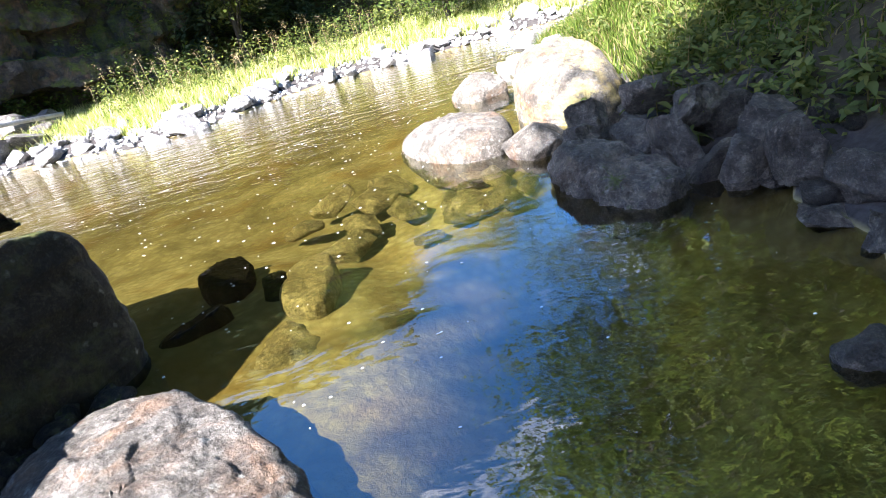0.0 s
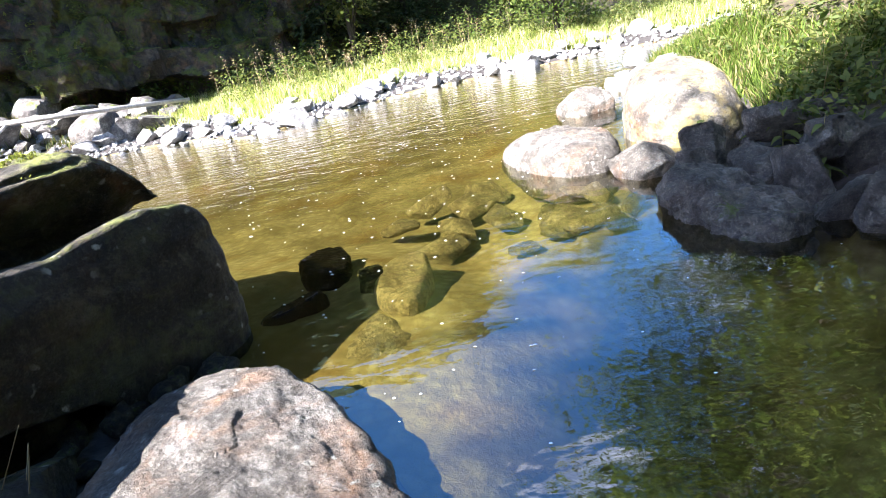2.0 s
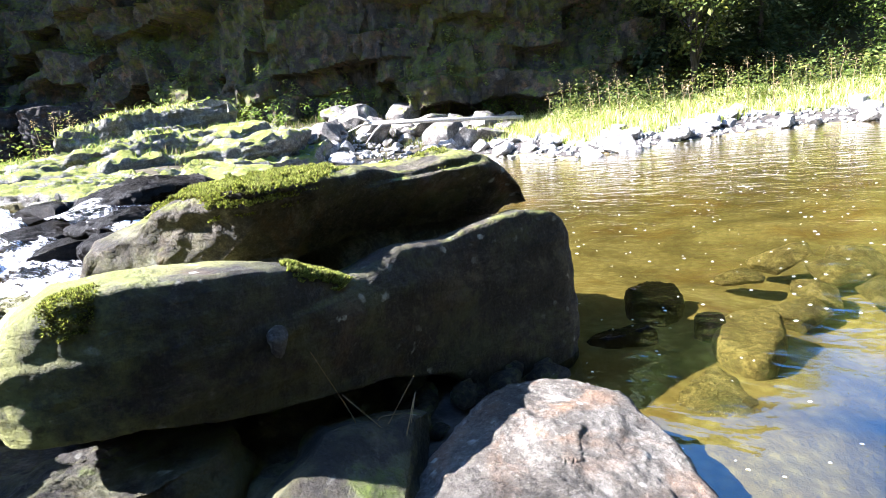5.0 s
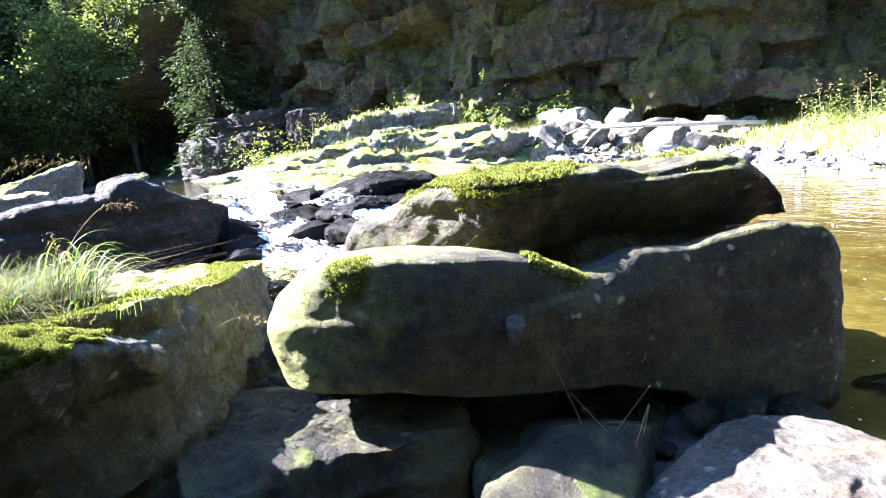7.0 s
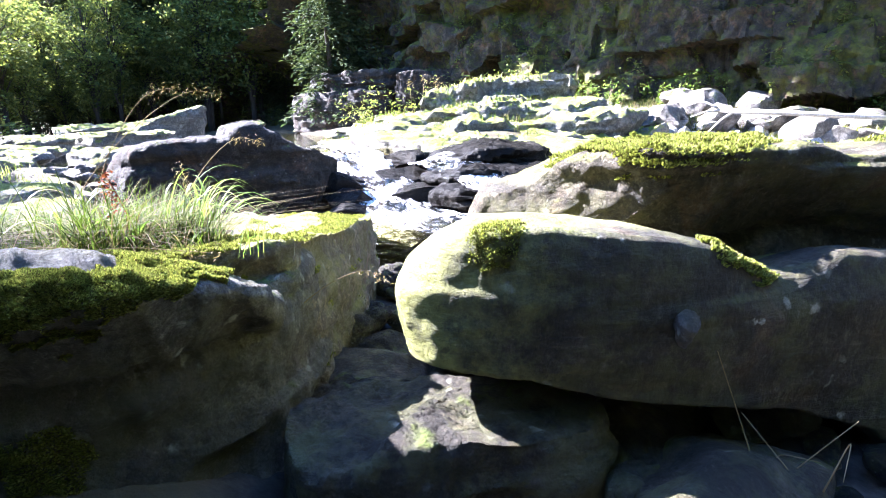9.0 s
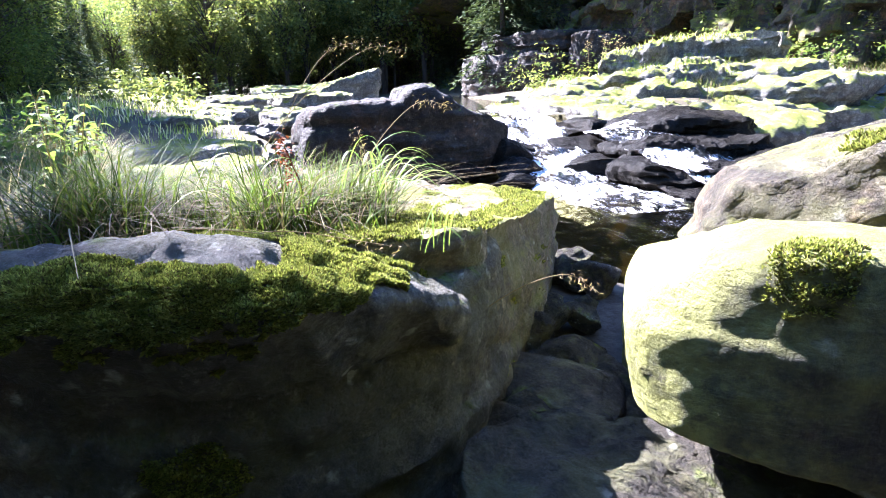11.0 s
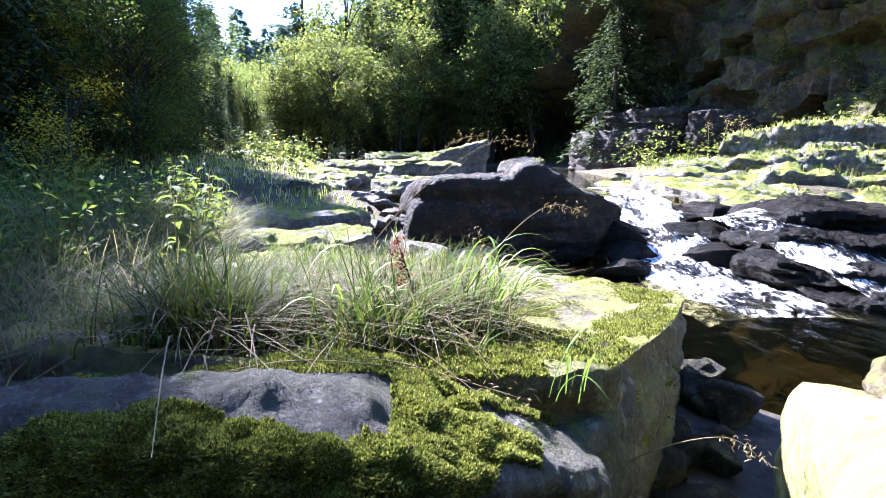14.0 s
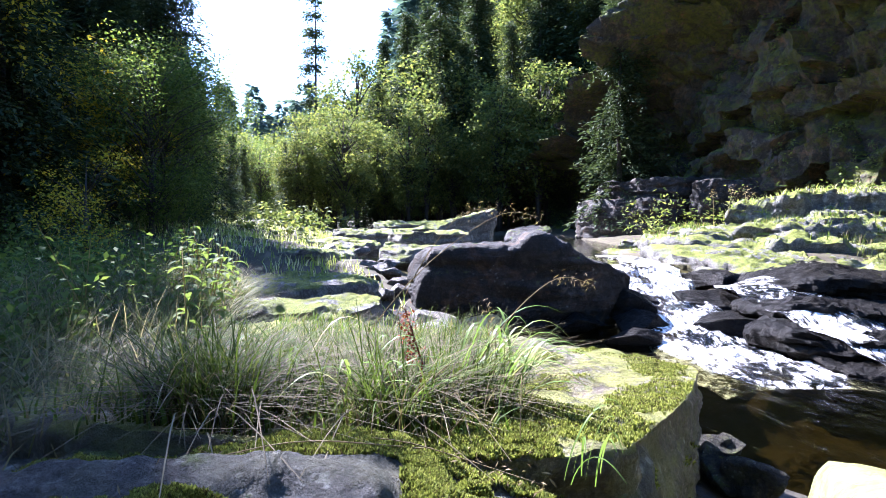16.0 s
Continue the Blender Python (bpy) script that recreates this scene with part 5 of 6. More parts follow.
# rocks on the pool's floor and along the bank
rng = np.random.default_rng(5)
spots = [(-0.6, 5.6, -0.2), (-0.2, 5.4, -0.2), (0.1, 4.9, -0.2), (0.45, 4.3, -0.2), (0.5, 4.75, -0.16), (0.8, 5.0, -0.12), (0.95, 4.75, -0.12), (1.15, 4.45, -0.14), (0.2, 4.2, -0.25), (0.75, 4.4, -0.2), (-0.3, 4.9, -0.25), (1.0, 4.2, -0.2), (-0.9, 5.2, -0.25), (0.0, 5.9, -0.25), (0.6, 4.6, -0.2), (-0.45, 4.5, -0.28)]
stones(spots, list(rng.uniform(0.25, 0.6, 16)), 200, M_SUB, "brown sunken stone on the pool's floor", "sunken stones", flat=0.5)
for at, size, seed, rz in (((1.5, 4.2, 0.1), (0.42, 0.4, 0.42), 211, 0), ((1.9, 4.0, 0.12), (0.44, 0.42, 0.5), 212, 20), ((1.98, 3.55, 0.16), (0.34, 0.42, 0.52), 213, 60), ((2.1, 3.05, 0.12), (0.34, 0.3, 0.4), 214, 10), ((1.75, 4.5, 0.2), (0.5, 0.45, 0.45), 215, 40), ((2.2, 3.7, 0.35), (0.5, 0.5, 0.4), 216, 0), ((2.28, 2.75, 0.2), (0.34, 0.4, 0.5), 217, 30), ((2.3, 2.35, 0.16), (0.36, 0.36, 0.45), 218, 30), ((2.06, 2.35, 0.02), (0.3, 0.3, 0.2), 219, 30), ((2.1, 1.95, 0.06), (0.28, 0.34, 0.26), 220, 30), ((2.35, 3.2, 0.3), (0.4, 0.4, 0.4), 221, 70), ((1.48, 1.38, 0.0), (0.3, 0.34, 0.2), 222, 30), ((1.95, 1.55, 0.05), (0.32, 0.36, 0.3), 223, 10), ((1.5, 1.02, 0.03), (0.3, 0.3, 0.24), 224, 50), ((1.1, 0.78, 0.02), (0.26, 0.3, 0.2), 225, 80), ((2.25, 4.4, 0.35), (0.5, 0.5, 0.45), 226, 15)):
    placed("boulder", size, at, seed, M_DAMP, "dark damp rock stacked at the bank", rz, group="bank rocks", n=20, lo=0.5, cuts=14, rough=0.05)

stones(*on_shore(32, -0.5, 0.7, (-14, -6.4, -3, 2.6), False, 11, (0.35, 0.8)), 240, M_DAMP, "dark stone at the edge of the upper stream", "upper stream stones", flat=0.6)
# gravel along the far shore
rng = np.random.default_rng(15)
spots, ss = on_shore(2200, -0.3, 1.9, (-13, 8, 11, 19), True, 9, (0.07, 0.2))
shapes = [boulder((1, 0.8, 0.6), 300 + q, n=3, cuts=8, rough=0.02) for q in range(8)]
bits = []
for (x, y, z), s_ in zip(spots, ss):
    vv, ff = shapes[rng.integers(8)]
    a = rng.uniform(0, 6.28)
    bits.append((vv * s_ @ np.array([[math.cos(a), math.sin(a), 0], [-math.sin(a), math.cos(a), 0], [0, 0, 1]]) + [x, y, z], ff))
tagged(new("shore_gravel", mesh("shore_gravel", *joined(bits), M_SHORE, sharp=35)), "loose grey gravel and cobbles on the far shore", "gravel", kind="stuff")

# flat slabs upstream on the near bank
for poly, top, seed in (([(-8.9, -3.2), (-11.8, -3.1), (-11.4, -1.2), (-9.8, -1.0), (-9.2, -1.9)], 0.74, 221), ([(-7.3, -2.4), (-8.4, -2.6), (-8.7, -0.8), (-7.6, -0.7), (-7.0, -1.4)], 0.62, 222), ([(-12.2, -4.2), (-14.8, -4.0), (-14.9, -2.2), (-13.2, -1.6), (-12.1, -2.4)], 0.9, 223),
                        ([(-15.2, -4.4), (-18.6, -4.0), (-18.2, -2.0), (-16.2, -1.4), (-15.2, -2.4)], 1.0, 224), ([(-13.4, -1.4), (-15.6, -1.3), (-15.9, 0.0), (-14, 0.4), (-13.2, -0.4)], 0.98, 225), ([(-16.2, -1.2), (-19.4, -1.6), (-20, 0.6), (-17.6, 1.0), (-16.2, 0.2)], 1.15, 226),
                        ([(-20.2, -3.6), (-24, -3.4), (-24.4, -1.0), (-21.6, 0.0), (-20, -1.6)], 1.15, 227), ([(-24.8, -2.8), (-28, -2.6), (-28.4, 0.2), (-25.4, 1.2)], 1.4, 228), ([(-20.6, -1.9), (-22.4, -2.2), (-24.2, 1.8), (-23.0, 2.3), (-21.4, 1.9)], 1.35, 229)):
    v, f = ring_rock(poly, lambda x, y, top=top, seed=seed: top + 0.05 * np.round(2.4 * fbm(np.stack([x, y, 0 * x], -1), 0.8, 2, seed)) + (0.26 * (y + 0.2) if seed == 229 else 0), top - 0.6, bevel=0.05, undercut=0.2, n=130, levels=12, rings=22, rough=0.06, layer=0.06, seed=seed, rounds=1, cuts=2)
    put_rock("slab", mesh("slab", v, f, M_ISLE, sharp=45), "flat bright slab on the stream's edge", "rock", "flat slabs")

# ---- cascade ----
def cascade():
    nu, nv = 150, 70
    line = np.array([(-15.5, 4.2), (-13.4, 4.1), (-12.2, 3.75), (-11.2, 3.5), (-10.2, 3.4), (-9.2, 3.35), (-7.9, 3.4), (-7.0, 3.4)])
    s = np.linspace(0, 1, len(line))
    u = np.linspace(0, 1, nu)
    c = np.stack([np.interp(u, s, line[:, 0]), np.interp(u, s, line[:, 1])], 1)
    for _ in range(20):
        c[1:-1] = (c[:-2] + 2 * c[1:-1] + c[2:]) / 4
    d = np.gradient(c, axis=0)
    nrm = np.stack([-d[:, 1], d[:, 0]], 1) / np.linalg.norm(d, axis=1, keepdims=True)
    half = np.interp(u, [0, 0.3, 0.5, 0.7, 0.85, 1], [0.8, 0.6, 0.7, 0.8, 0.95, 0.85])
    w = np.linspace(-1, 1, nv)
    xy = c[:, None] + nrm[:, None] * (half[:, None] * w[None])[..., None]
    z = np.interp(u, [0, 0.24, 0.34, 0.4, 0.5, 0.56, 0.66, 0.76, 0.84, 1], [0.75, 0.75, 0.6, 0.55, 0.36, 0.32, 0.14, 0.06, 0.02, 0.0])
    q = np.concatenate([xy, np.repeat(z[:, None, None], nv, 1)], -1)
    stir = np.interp(u, [0, 0.2, 0.3, 0.85, 1], [0, 0.02, 0.09, 0.06, 0.0])[:, None]
    q[..., 2] += stir * (fbm(q, 2.4, 4, 61) + 0.6 * np.abs(fbm(q, 6.0, 3, 66))) - 0.1 * (np.abs(w) ** 4)[None]
    i, j = np.meshgrid(np.arange(nu - 1), np.arange(nv - 1), indexing="ij")
    f = np.stack([i * nv + j, i * nv + j + 1, (i + 1) * nv + j + 1, (i + 1) * nv + j], -1).reshape(-1, 4)
    ob = new("cascade", mesh("cascade", q.reshape(-1, 3), f[:, ::-1], M_FOAM))
    return tagged(ob, "small white cascade tumbling over dark rock", "waterfall", kind="structure")


def film(x0, x1, y0, y1, xs, zs, seed):
    """A thin sheet of white water that runs down over the wet steps."""
    u, w = np.meshgrid(np.linspace(x0, x1, 90), np.linspace(0, 1, 40), indexing="ij")
    y = y0 + (y1 - y0) * w + 0.25 * (u - x0) * 0.3 * np.sin(1.5 * u)
    z = np.interp(u, xs, zs) + 0.05 * (y - 5) + 0.05 * np.sin(2.6 * y + 82 + 1.2 * u)
    q = np.stack([u, y, z], -1)
    q[..., 2] += 0.045 * fbm(q, 2.2, 4, seed)
    i, j = np.meshgrid(np.arange(89), np.arange(39), indexing="ij")
    f = np.stack([i * 40 + j, i * 40 + j + 1, (i + 1) * 40 + j + 1, (i + 1) * 40 + j], -1).reshape(-1, 4)
    tagged(new("cascade", mesh("cascade", q.reshape(-1, 3), f[:, ::-1], M_FOAM)), "thin white water running over black steps", "waterfall", kind="structure")


cascade()
film(-10.6, -7.1, 4.2, 5.5, [-10.6, -9.7, -9.3, -8.75, -8.45, -7.95, -7.65, -7.3, -7.1], [0.66, 0.6, 0.5, 0.46, 0.33, 0.28, 0.15, 0.1, -0.02], 91)
for at, size, seed, rz in (((-10.25, 2.75, 0.32), (0.7, 0.9, 0.55), 231, 0), ((-9.4, 3.9, 0.12), (1.0, 1.5, 0.45), 232, 20), ((-10.6, 4.1, 0.35), (1.0, 1.2, 0.45), 233, -10), ((-8.6, 4.6, 0.06), (1.3, 1.6, 0.5), 234, 30), ((-9.0, 2.4, 0.05), (0.6, 0.8, 0.3), 235, 0), ((-11.6, 4.6, 0.55), (1.2, 1.0, 0.5), 236, 0), ((-9.9, 1.9, 0.1), (0.8, 0.8, 0.4), 237, 40), ((-12.1, 2.7, 0.5), (0.8, 0.8, 0.5), 238, 0), ((-9.7, 2.75, 0.12), (0.8, 0.75, 0.5), 239, 30), ((-10.5, 2.95, 0.25), (0.7, 0.7, 0.5), 240, 70)):
    placed("boulder", size, at, seed, M_WET, "black wet rock in the white water", rz, group="cascade rocks", n=14)

# ---- dead log on the far shore ----
log = thing("dead_log", "bleached fallen trunk lying on the far shore", "log")
ends = np.array([(-11.0, 13.2, 1.25), (-9.6, 14.2, 1.12), (-7.3, 15.9, 0.86)])
part("trunk", mesh("trunk", *tube(ends, [0.06, 0.07, 0.05], 10), M_DEAD), log)
for a, b in (((-10.8, 13.35, 1.25), (-11.3, 12.7, 1.1)), ((-10.6, 13.5, 1.22), (-10.9, 12.9, 0.7)), ((-10.9, 13.2, 1.3), (-11.5, 13.1, 1.5))):
    part("branch", mesh("branch", *tube([a, (np.array(a) + b) / 2 + [0, 0, 0.05], b], [0.04, 0.03, 0.012], 6), M_DEAD), log)


# ---- grass and herbs ----
def grass(name, label, at, height, seed, material, lean=0.6, width=0.006, seg=4):
    rng = np.random.default_rng(seed)
    ob = new(name, mesh(name, *blades(np.asarray(at), height, rng, lean, width, seg), material))
    return tagged(ob, label, "grass", kind="stuff")


def bank_spots(n, lo, hi, box, side, seed, clump=0.0):
    rng = np.random.default_rng(seed)
    x, y = rng.uniform(box[0], box[1], n * 8), rng.uniform(box[2], box[3], n * 8)
    d, wet = bank_distance(x, y)
    p = np.stack([x, y, 0 * x], -1)
    ok = ~wet & (d > lo) & (d < hi) & (far_side(x, y) == side) & (rng.uniform(-1, 1, len(x)) < 1.5 * fbm(p, 0.9, 3, seed) + 1 - clump)
    x, y = x[ok][:n], y[ok][:n]
    return np.stack([x, y, land(x, y) - 0.02], -1)


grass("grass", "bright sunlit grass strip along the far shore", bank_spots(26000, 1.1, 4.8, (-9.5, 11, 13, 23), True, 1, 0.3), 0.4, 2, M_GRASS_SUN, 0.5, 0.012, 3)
grass("grass", "rough grass on the far bank below the cliff", bank_spots(9000, 0.8, 6, (-24, -9, 8, 20), True, 3, 0.5), 0.3, 4, M_GRASS_DRY, 0.6, 0.011, 3)
grass("grass", "lush grass overhanging the near bank", bank_spots(7000, 0.15, 2.2, (1.3, 4.2, 5.2, 13), False, 5, 0.4), 0.32, 6, M_GRASS, 0.6, 0.01, 3)
grass("grass", "shaded thin grass on the near bank", bank_spots(3500, 0.5, 4.0, (1.2, 6, 0.5, 6), False, 7, 0.8), 0.16, 8, M_GRASS, 0.6, 0.008, 3)
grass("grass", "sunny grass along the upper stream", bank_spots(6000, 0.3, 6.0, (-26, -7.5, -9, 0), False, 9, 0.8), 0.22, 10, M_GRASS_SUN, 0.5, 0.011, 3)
rng = np.random.default_rng(41)
at, nn = on_top(block_rock, 3600, rng, lambda p, n: up(n) * (p[:, 0] < -3.35) * (p[:, 1] > -1.5) * (p[:, 1] < 0.0 + 0.25 * (p[:, 0] < -4.6)))
grass("grass", "short grass growing in moss on the block", at, 0.12, 11, M_GRASS, 0.7, 0.004)
for k in range(26):
    x, y = rng.uniform(-5.2, -3.45), rng.uniform(-1.05, 0.05)
    c = np.array([x, y, float(block_top(np.array([x]), np.array([y]))[0]) - 0.02])
    ob = thing("grass_tussock", "tangled tussock of green and straw-coloured grass", "grass", "tussocks on the block")
    high = rng.uniform(0.12, 0.4)
    for name, n, material, lean in (("green_tuft", 150, M_TUSSOCK, 0.8), ("dry_tuft", 90, M_STRAW, 1.7)):
        spread_at = c + rng.normal(size=(n, 3)) * [0.075, 0.075, 0.0]
        part(name, mesh(name, *blades(spread_at, high, rng, lean, 0.0024, 6), material), ob)["kind"] = "stuff"


def undergrowth(name, label, at, height, seed, material, leaf, per=26):
    """Leafy herbs: short stems hung with leaves."""
    rng = np.random.default_rng(seed)
    parts = []
    h = height * rng.uniform(0.4, 1.2, len(at))
    for p, hh in zip(at, h):
        k = rng.uniform(0.15, 1, (per, 1))
        lean = rng.normal(size=3) * [0.25, 0.25, 0]
        parts.append(p + (np.array([0, 0, 1.0]) + lean * k) * hh * k + rng.normal(size=(per, 3)) * 0.1 * hh)
    ob = new(name, mesh(name, *leaves(np.concatenate(parts), leaf, rng, 0.5, 0.3), material))
    return tagged(ob, label, "undergrowth", kind="stuff")


undergrowth("undergrowth", "shady herbs and nettles beside the block", np.vstack([[p for p in bank_spots(900, 1.2, 9, (-11, -3.4, -8, -1.4), False, 21) if p[1] < -2.0 + 0.28 * (p[0] + 5.0)]]), 0.75, 22, M_LEAF_DARK, 0.05, 70)
undergrowth("undergrowth", "leafy herbs and ferns on the east bank", bank_spots(420, 0.3, 4, (1.4, 5.5, 1, 10), False, 23, 0.4), 0.4, 24, M_LEAF, 0.075, 24)
undergrowth("undergrowth", "low ferns covering the shaded bank", bank_spots(300, 0.6, 4.5, (1.8, 6, 1.2, 6.5), False, 123, 0.2), 0.35, 124, M_LEAF, 0.09, 30)
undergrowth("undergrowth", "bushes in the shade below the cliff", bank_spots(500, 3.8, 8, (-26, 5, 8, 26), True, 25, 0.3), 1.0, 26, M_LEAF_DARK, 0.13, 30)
undergrowth("undergrowth", "tall green herbs behind the far grass", bank_spots(420, 2.4, 5.2, (-7, 10, 15, 24), True, 27, 0.3), 0.9, 28, M_LEAF, 0.1, 30)
undergrowth("undergrowth", "dense brush at the valley's mouth", bank_spots(800, 1.0, 14, (-60, -16, -24, 0), False, 29, 0.2), 0.9, 30, M_LEAF, 0.2, 16)
undergrowth("undergrowth", "dark brush on the wooded slope", bank_spots(900, 1.0, 16, (-60, -19, -6, 30), True, 31, 0.2), 1.4, 32, M_LEAF, 0.16, 30)


def herb(x, y, z, h, seed, material, label, group):
    """An upright herb: a stem with pairs of pointed leaves."""
    rng = np.random.default_rng(seed)
    ob = thing("herb", label, "plant", group)
    b = rng.normal(size=2) * 0.18 * h
    top = np.array([x + b[0], y + b[1], z + h])
    base = np.array([x, y, z - 0.03])
    mid = (base + top) / 2 + [*(b * -0.2), 0]
    part("stem", mesh("stem", *tube([base, mid, top], [0.006, 0.005, 0.002], 5), M_GRASS), ob)
    turn = rng.uniform(0, 6.28)
    for q in range(int(6 + h * 9)):
        u = 0.2 + 0.8 * q / (6 + h * 9)
        c = base + (top - base) * u
        a = turn + q * 2.4 + rng.normal() * 0.3
        L = rng.uniform(0.09, 0.17) * (1.25 - 0.6 * u)
        k_ = np.linspace(0, 1, 6)
        p = c + np.outer(k_ * L, [math.cos(a), math.sin(a), 0.35]) - np.outer(k_**2 * L, [0, 0, 0.75])
        w = L * 0.24 * np.array([0.15, 0.75, 1.0, 0.85, 0.5, 0.03])
        s = np.array([-math.sin(a), math.cos(a), 0.0])
        vv = np.stack([p - s * w[:, None], p - [0, 0, 0.01], p + s * w[:, None]], 1).reshape(-1, 3)
        j = np.arange(5) * 3
        part("leaf", mesh("leaf", vv, np.vstack([np.stack([j, j + 1, j + 4, j + 3], 1), np.stack([j + 1, j + 2, j + 5, j + 4], 1)]), material), ob)


rng = np.random.default_rng(171)
for q in range(48):
    x = rng.uniform(-8.0, -5.0)
    y = -1.5 + 0.25 * (x + 5) - abs(rng.normal()) * 0.55
    herb(x, y, land_at(x, y), rng.uniform(0.4, 0.95), 300 + q, M_LEAF_DARK, "leafy green herb in the tangle beside the block", "herbs beside the block")
for q in range(26):
    x, y = rng.uniform(1.9, 3.8), rng.uniform(2.2, 6.2)
    herb(x, y, land_at(x, y), rng.uniform(0.25, 0.6), 360 + q, M_LEAF, "leafy green herb on the shaded bank", "herbs on the bank")


rng = np.random.default_rng(172)
x = rng.uniform(-9.5, -3.4, 9000)
y = -1.55 + 0.25 * (x + 5) - np.abs(rng.normal(size=9000)) * 0.9
grass("grass", "tangle of tall grey-green grass beside the block", np.stack([x, y, land(x, y) - 0.02], 1), 0.62, 173, M_TANGLE, 0.8, 0.005, 5)
rng = np.random.default_rng(71)
at, nn = on_top(cliff_rock, 420, rng, lambda p, n: (n[:, 2] > 0.15) * (p[:, 2] > 1.5) * 1.0)
undergrowth("undergrowth", "ferns and small bushes rooted on the cliff", at, 0.55, 34, M_LEAF, 0.12, 26)


def dry_stalks(at, height, seed, name="dry_stalk", label="tall dry brown flower stalk on the bank", group="dry stalks"):
    rng = np.random.default_rng(seed)
    for p in at:
        h = height * rng.uniform(0.6, 1.2)
        bend = rng.normal(size=2) * 0.12 * h
        line = np.array([p, p + [bend[0] * 0.4, bend[1] * 0.4, h * 0.6], p + [bend[0], bend[1], h]])
        ob = thing(name, label, "dry plant", group)
        part("stem", mesh("stem", *tube(line, [0.008, 0.006, 0.003], 5), M_DRY), ob)
        heads = line[-1] + rng.normal(size=(26, 3)) * [0.06, 0.06, 0.09]
        part("seed_head", mesh("seed_head", *leaves(heads, 0.05, rng, 0.6, 0.0), M_DRY), ob)["kind"] = "stuff"


dry_stalks(bank_spots(42, 1.6, 4.4, (-6.5, 2, 14, 22), True, 33), 1.1, 34)
dry_stalks(np.array([(-16.2, 7.4, 1.6), (-16.4, 7.1, 1.6), (-16.0, 7.7, 1.6), (-16.3, 7.9, 1.6), (-15.9, 7.2, 1.6)]), 0.7, 35)
rng = np.random.default_rng(61)
for k, tier in enumerate(isle_tops):
    at, nn = on_top(tier, 1100, rng, lambda p, n: (n[:, 2] > 0.7) * np.clip(3 * fbm(p, 0.7, 3, 9), 0, 1))
    grass("grass", "sunlit grass on the mossy ledge", at, 0.17, 36 + k, M_GRASS if k < 3 else M_GRASS_SUN, 0.7, 0.008, 3)

# floating foam specks
rng = np.random.default_rng(8)
c = np.stack([rng.normal(-0.8, 1.6, 420), rng.uniform(1.6, 11, 420), np.full(420, 0.003)], 1)
ang = np.linspace(0, 2 * np.pi, 6, endpoint=False)
rad = rng.uniform(0.004, 0.012, 420) * (0.7 + 0.12 * c[:, 1])
pv = c[:, None] + rad[:, None, None] * np.stack([np.cos(ang), np.sin(ang), 0 * ang], 1)[None]
k = Nodes("foam_specks")
M_SPECK = k.surface(k.principled((0.8, 0.8, 0.76, 1), 0.7))
tagged(new("foam_specks", mesh("foam_specks", pv.reshape(-1, 3), np.stack([np.arange(420) * 6 + j for j in (0, 1, 2, 3)], 1), M_SPECK)), "small white foam specks drifting on the pool", "foam", kind="stuff")


# ---- plants on the block ----
def blade_leaf(path, widths, fold=0.15):
    """One broad or narrow leaf along a path, folded at the midrib."""
    path = np.asarray(path, float)
    t = np.gradient(path, axis=0)
    side = np.cross(t, [0, 0, 1.0]) + 1e-6
    side /= np.linalg.norm(side, axis=1, keepdims=True)
    upv = np.cross(side, t)
    upv /= np.linalg.norm(upv, axis=1, keepdims=True)
    w = np.asarray(widths)[:, None]
    v = np.stack([path - side * w + upv * w * fold, path, path + side * w + upv * w * fold], 1).reshape(-1, 3)
    k = np.arange(len(path) - 1) * 3
    f = np.vstack([np.stack([k, k + 1, k + 4, k + 3], 1), np.stack([k + 1, k + 2, k + 5, k + 4], 1)])
    return v, f


def arc(start, out, height, reach, n=9, sag=1.0):
    u = np.linspace(0, 1, n)
    out = np.array(out, float) / np.linalg.norm(out)
    p = np.array(start, float) + np.outer(u**1.3 * reach, [*out, 0])
    p[:, 2] += height * (np.sin(u * math.pi * 0.5 * sag) / math.sin(min(1, sag) * math.pi * 0.5) if sag <= 1 else np.sin(u * math.pi * 0.5 * sag))
    return p


k = Nodes("dock_leaf")
vein = k.n("ShaderNodeTexWave", Vector=k.pos, Scale=30.0, Distortion=2.0).outputs["Fac"]
dcol = k.ramp(vein, (0.2, (0.12, 0.22, 0.02)), (0.8, (0.2, 0.32, 0.035)))
mixd = k.n("ShaderNodeMixShader", Fac=0.5)
k.t.links.new(k.principled(dcol, 0.5, None, 0.3), mixd.inputs[1])
k.t.links.new(k.n("ShaderNodeBsdfTranslucent", Color=dcol).outputs[0], mixd.inputs[2])
M_DOCK = k.surface(mixd.outputs[0])
M_RED = leaf_material("dry_red_seeds", (0.09, 0.025, 0.015), (0.16, 0.045, 0.02), (0.2, 0.07, 0.03), 0.2)
dock = thing("dock_plant", "dock plant with broad green leaves and rust-red seed stalk", "plant")
db = np.array([-3.68, -0.28, float(block_top(np.array([-3.68]), np.array([-0.28]))[0])])
wid = np.array([0.008, 0.03, 0.045, 0.05, 0.048, 0.042, 0.032, 0.018, 0.002])
for out, hh, rr in (((0.4, -1), 0.2, 0.19), ((0.8, 0.9), 0.15, 0.16), ((0.3, -1), 0.1, 0.13), ((1, 0.2), 0.08, 0.14)):
    part("leaf", mesh("leaf", *blade_leaf(arc(db, out, hh, rr), wid * (1.15 if hh > 0.2 else 0.8), 0.2), M_DOCK), dock)
part("stem", mesh("stem", *tube([db, db + [0.0, 0.02, 0.18], db + [-0.02, -0.04, 0.36]], [0.005, 0.004, 0.002], 5), M_RED), dock)
rng = np.random.default_rng(88)
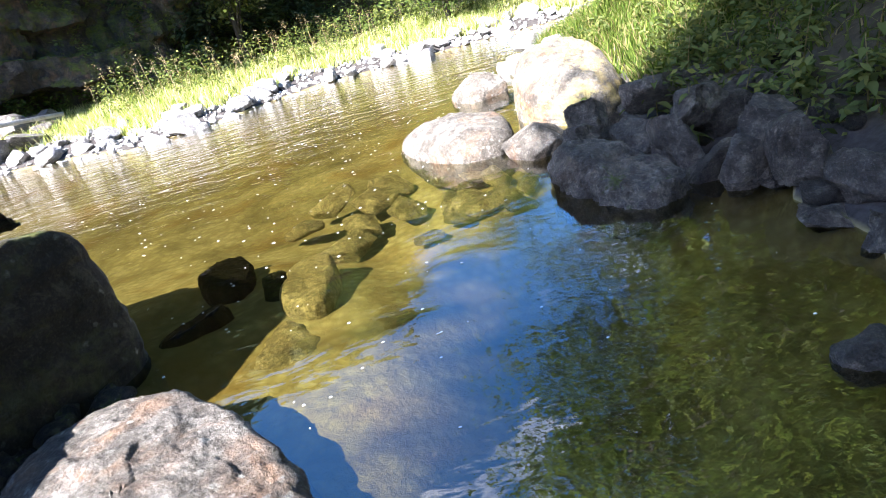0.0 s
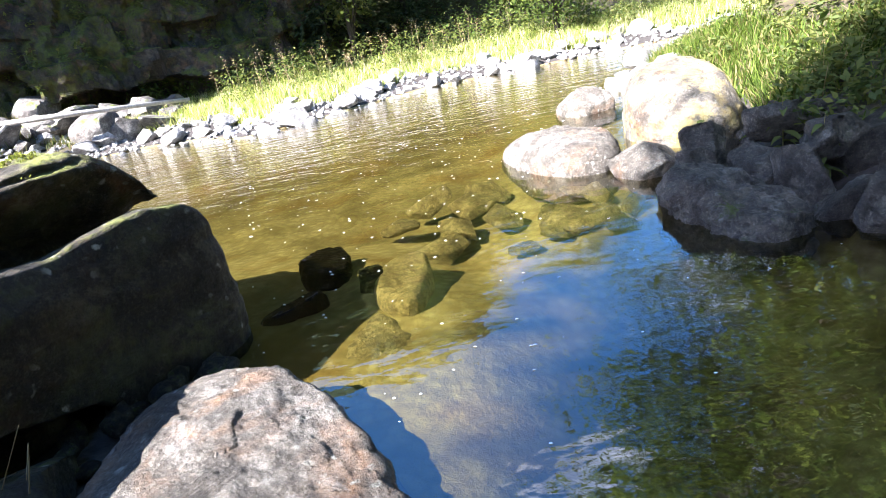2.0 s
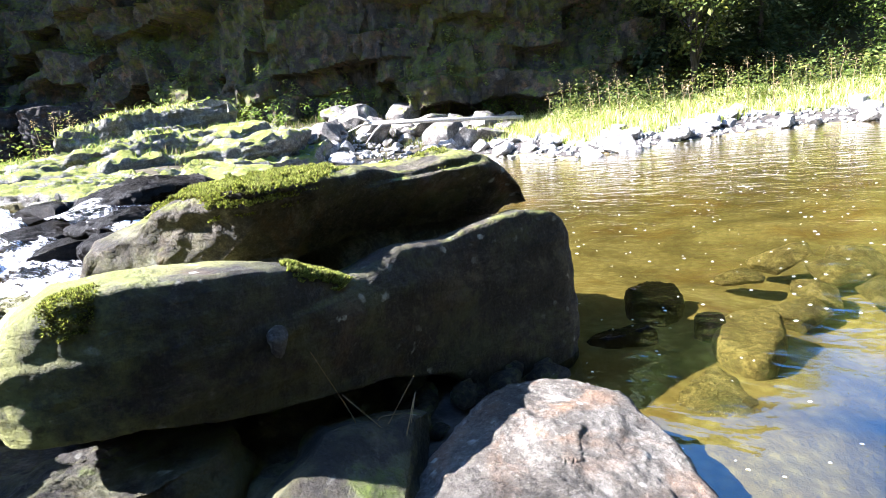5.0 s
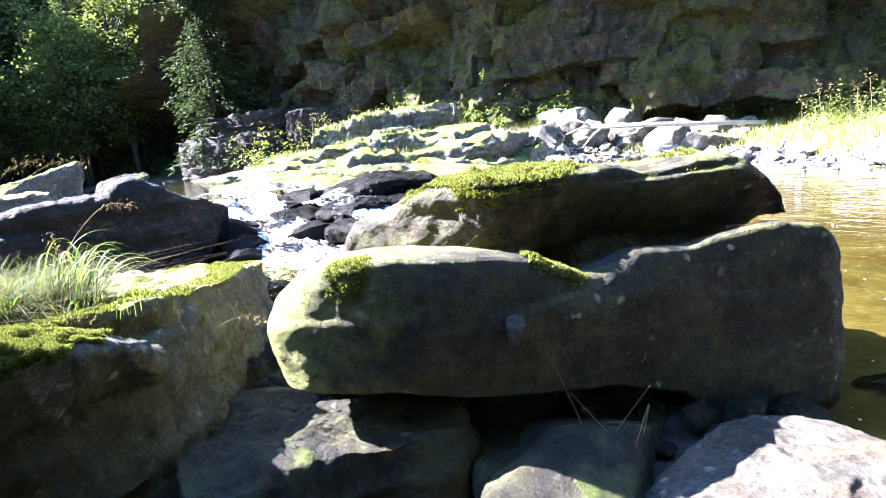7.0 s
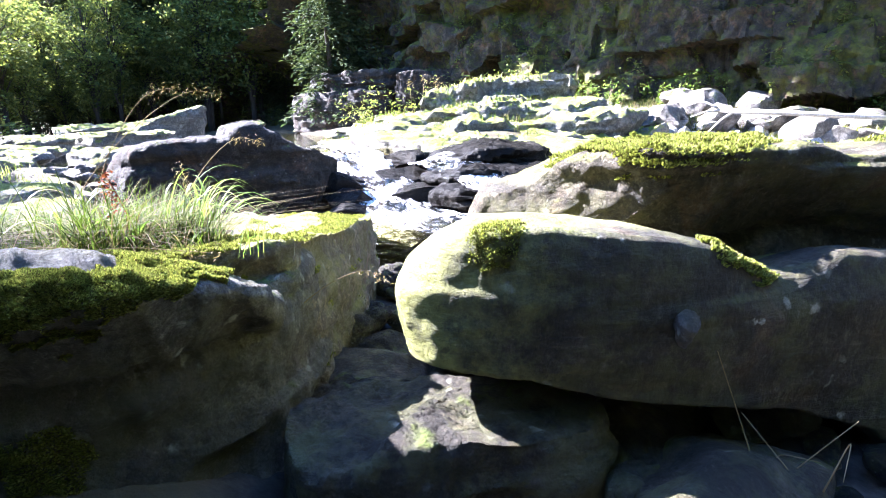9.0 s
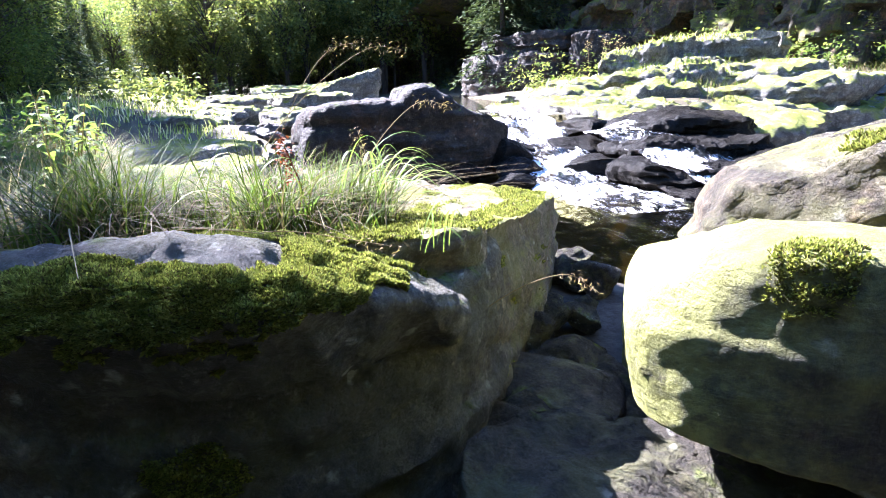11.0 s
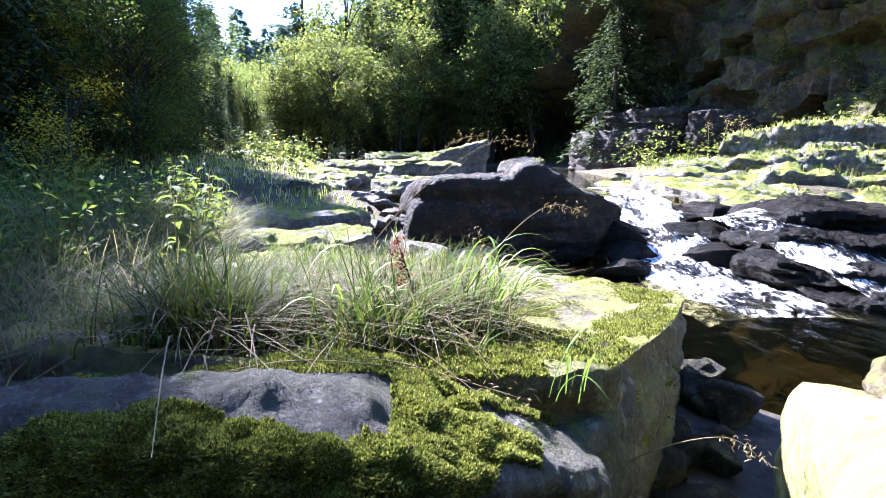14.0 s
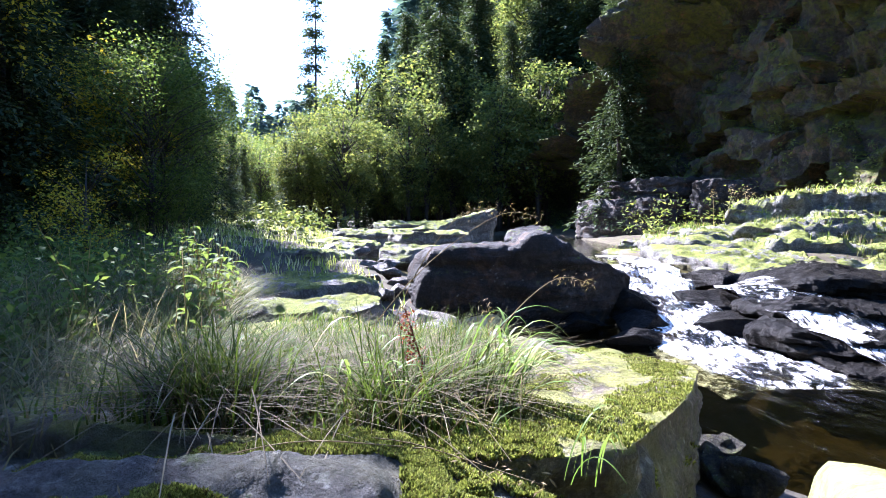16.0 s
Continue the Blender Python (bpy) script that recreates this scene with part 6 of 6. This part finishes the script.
seeds = db + np.array([0, -0.01, 0.18]) + rng.uniform(0, 1, (160, 1)) * [-0.02, -0.03, 0.18] + rng.normal(size=(160, 3)) * [0.016, 0.016, 0.01]
part("seed_head", mesh("seed_head", *leaves(seeds, 0.016, rng, 0.7, 0.2), M_RED), dock)["kind"] = "stuff"


def tall_grass(x, y, n, seed, height, wind, label, width=0.006):
    rng = np.random.default_rng(seed)
    z = float(block_top(np.array([x]), np.array([y]))[0]) - 0.02
    ob = thing("tall_grass", label, "grass", "tall grasses on the block")
    for q in range(n):
        out = np.array(wind) + rng.normal(size=2) * 0.5
        hh, rr = height * rng.uniform(0.5, 1.1), height * rng.uniform(0.4, 1.1)
        p = arc((x + rng.normal() * 0.03, y + rng.normal() * 0.03, z), out, hh, rr, 11, rng.uniform(1.1, 1.6))
        part("blade", mesh("blade", *blade_leaf(p, width * np.sin(np.linspace(0.35, 3.1, 11)) + 0.0006, 0.3), M_BLADE), ob)
    return ob


tall_grass(-3.95, -0.1, 16, 1, 0.36, (0.1, 0.9), "arching fresh green grass blades")
tall_grass(-3.8, 0.02, 14, 2, 0.3, (0.3, 0.9), "arching fresh green grass blades")
tall_grass(-4.15, 0.08, 12, 3, 0.36, (0.0, 1.0), "arching fresh green grass blades")
tall_grass(-3.55, -0.45, 14, 4, 0.26, (0.3, 0.3), "arching fresh green grass blades")
tall_grass(-3.1, 0.14, 7, 5, 0.17, (0.7, 0.7), "thin grass hanging over the block's edge", 0.0022)
tall_grass(-4.0, -0.8, 14, 6, 0.32, (0.2, -0.5), "arching fresh green grass blades")


def straw(points, label, r=0.0022):
    """A dry grass stem with its loose panicle."""
    p = np.array(points, float)
    ob = thing("straw", label, "dry grass", "dry stems")
    u, s = np.linspace(0, 1, 14), np.linspace(0, 1, len(p))
    line = np.stack([np.interp(u, s, p[:, q]) for q in range(3)], 1)
    for _ in range(3):
        line[1:-1] = (line[:-2] + 2 * line[1:-1] + line[2:]) / 4
    part("stem", mesh("stem", *tube(line, np.linspace(r, r * 0.4, 14), 5), M_DRY), ob)
    if r != 0.0022:
        return
    rng = np.random.default_rng(len(points) + int(abs(p[0, 0]) * 100))
    tip = np.repeat(line[-5:], 9, 0) + rng.normal(size=(45, 3)) * 0.014
    part("panicle", mesh("panicle", *leaves(tip, 0.02, rng, 0.2, 0.8), M_DRY), ob)["kind"] = "stuff"


straw([(-3.3, 0.22, 0.6), (-3.2, 0.42, 0.78), (-3.16, 0.58, 0.83), (-3.15, 0.66, 0.76)], "single dry stem leaning over the gap")
straw([(-3.9, -0.15, 0.88), (-3.86, 0.05, 1.22), (-3.82, 0.22, 1.38), (-3.82, 0.34, 1.34)], "dry nodding grass stem")
straw([(-4.3, -0.7, 0.8), (-4.3, -0.3, 1.35), (-4.3, 0.08, 1.62), (-4.3, 0.24, 1.58)], "long arching dry grass stem")
straw([(-4.3, -0.5, 0.8), (-4.3, -0.33, 1.3), (-4.3, -0.12, 1.6), (-4.3, 0.04, 1.62)], "long arching dry grass stem")
straw([(-3.95, 0.0, 0.88), (-3.95, 0.02, 1.1), (-3.95, -0.02, 1.25)], "upright dry grass stem")
straw([(-3.3, -0.6, 0.99), (-3.1, -0.3, 1.06), (-2.95, 0.0, 1.02)], "fallen straw across the moss")
straw([(-3.2, -0.2, 0.99), (-2.95, -0.5, 1.12), (-2.8, -0.75, 1.11)], "fallen straw across the moss")
for q in range(95):
    rng = np.random.default_rng(900 + q)
    x, y, a = rng.uniform(-4.6, -3.25), rng.uniform(-1.2, 0.15), rng.uniform(0, 6.28)
    L = rng.uniform(0.15, 0.4)
    z = float(block_top(np.array([x]), np.array([y]))[0])
    straw([(x, y, z + 0.03), (x + L * 0.5 * math.cos(a), y + L * 0.5 * math.sin(a), z + rng.uniform(0.06, 0.2)), (x + L * math.cos(a), y + L * math.sin(a), z + rng.uniform(0.02, 0.1))], "bent straw lying in the grass", 0.0018)
# bare twigs under the long boulder
for q in range(5):
    rng = np.random.default_rng(40 + q)
    p = np.array([-1.86 + rng.normal() * 0.06, 1.45 + rng.normal() * 0.08, 0.3])
    straw([p, p + rng.normal(size=3) * 0.07 + [0, 0, 0.12], p + rng.normal(size=3) * 0.12 + [0, 0, 0.22]], "bare twig in the shade of the boulder", 0.003)
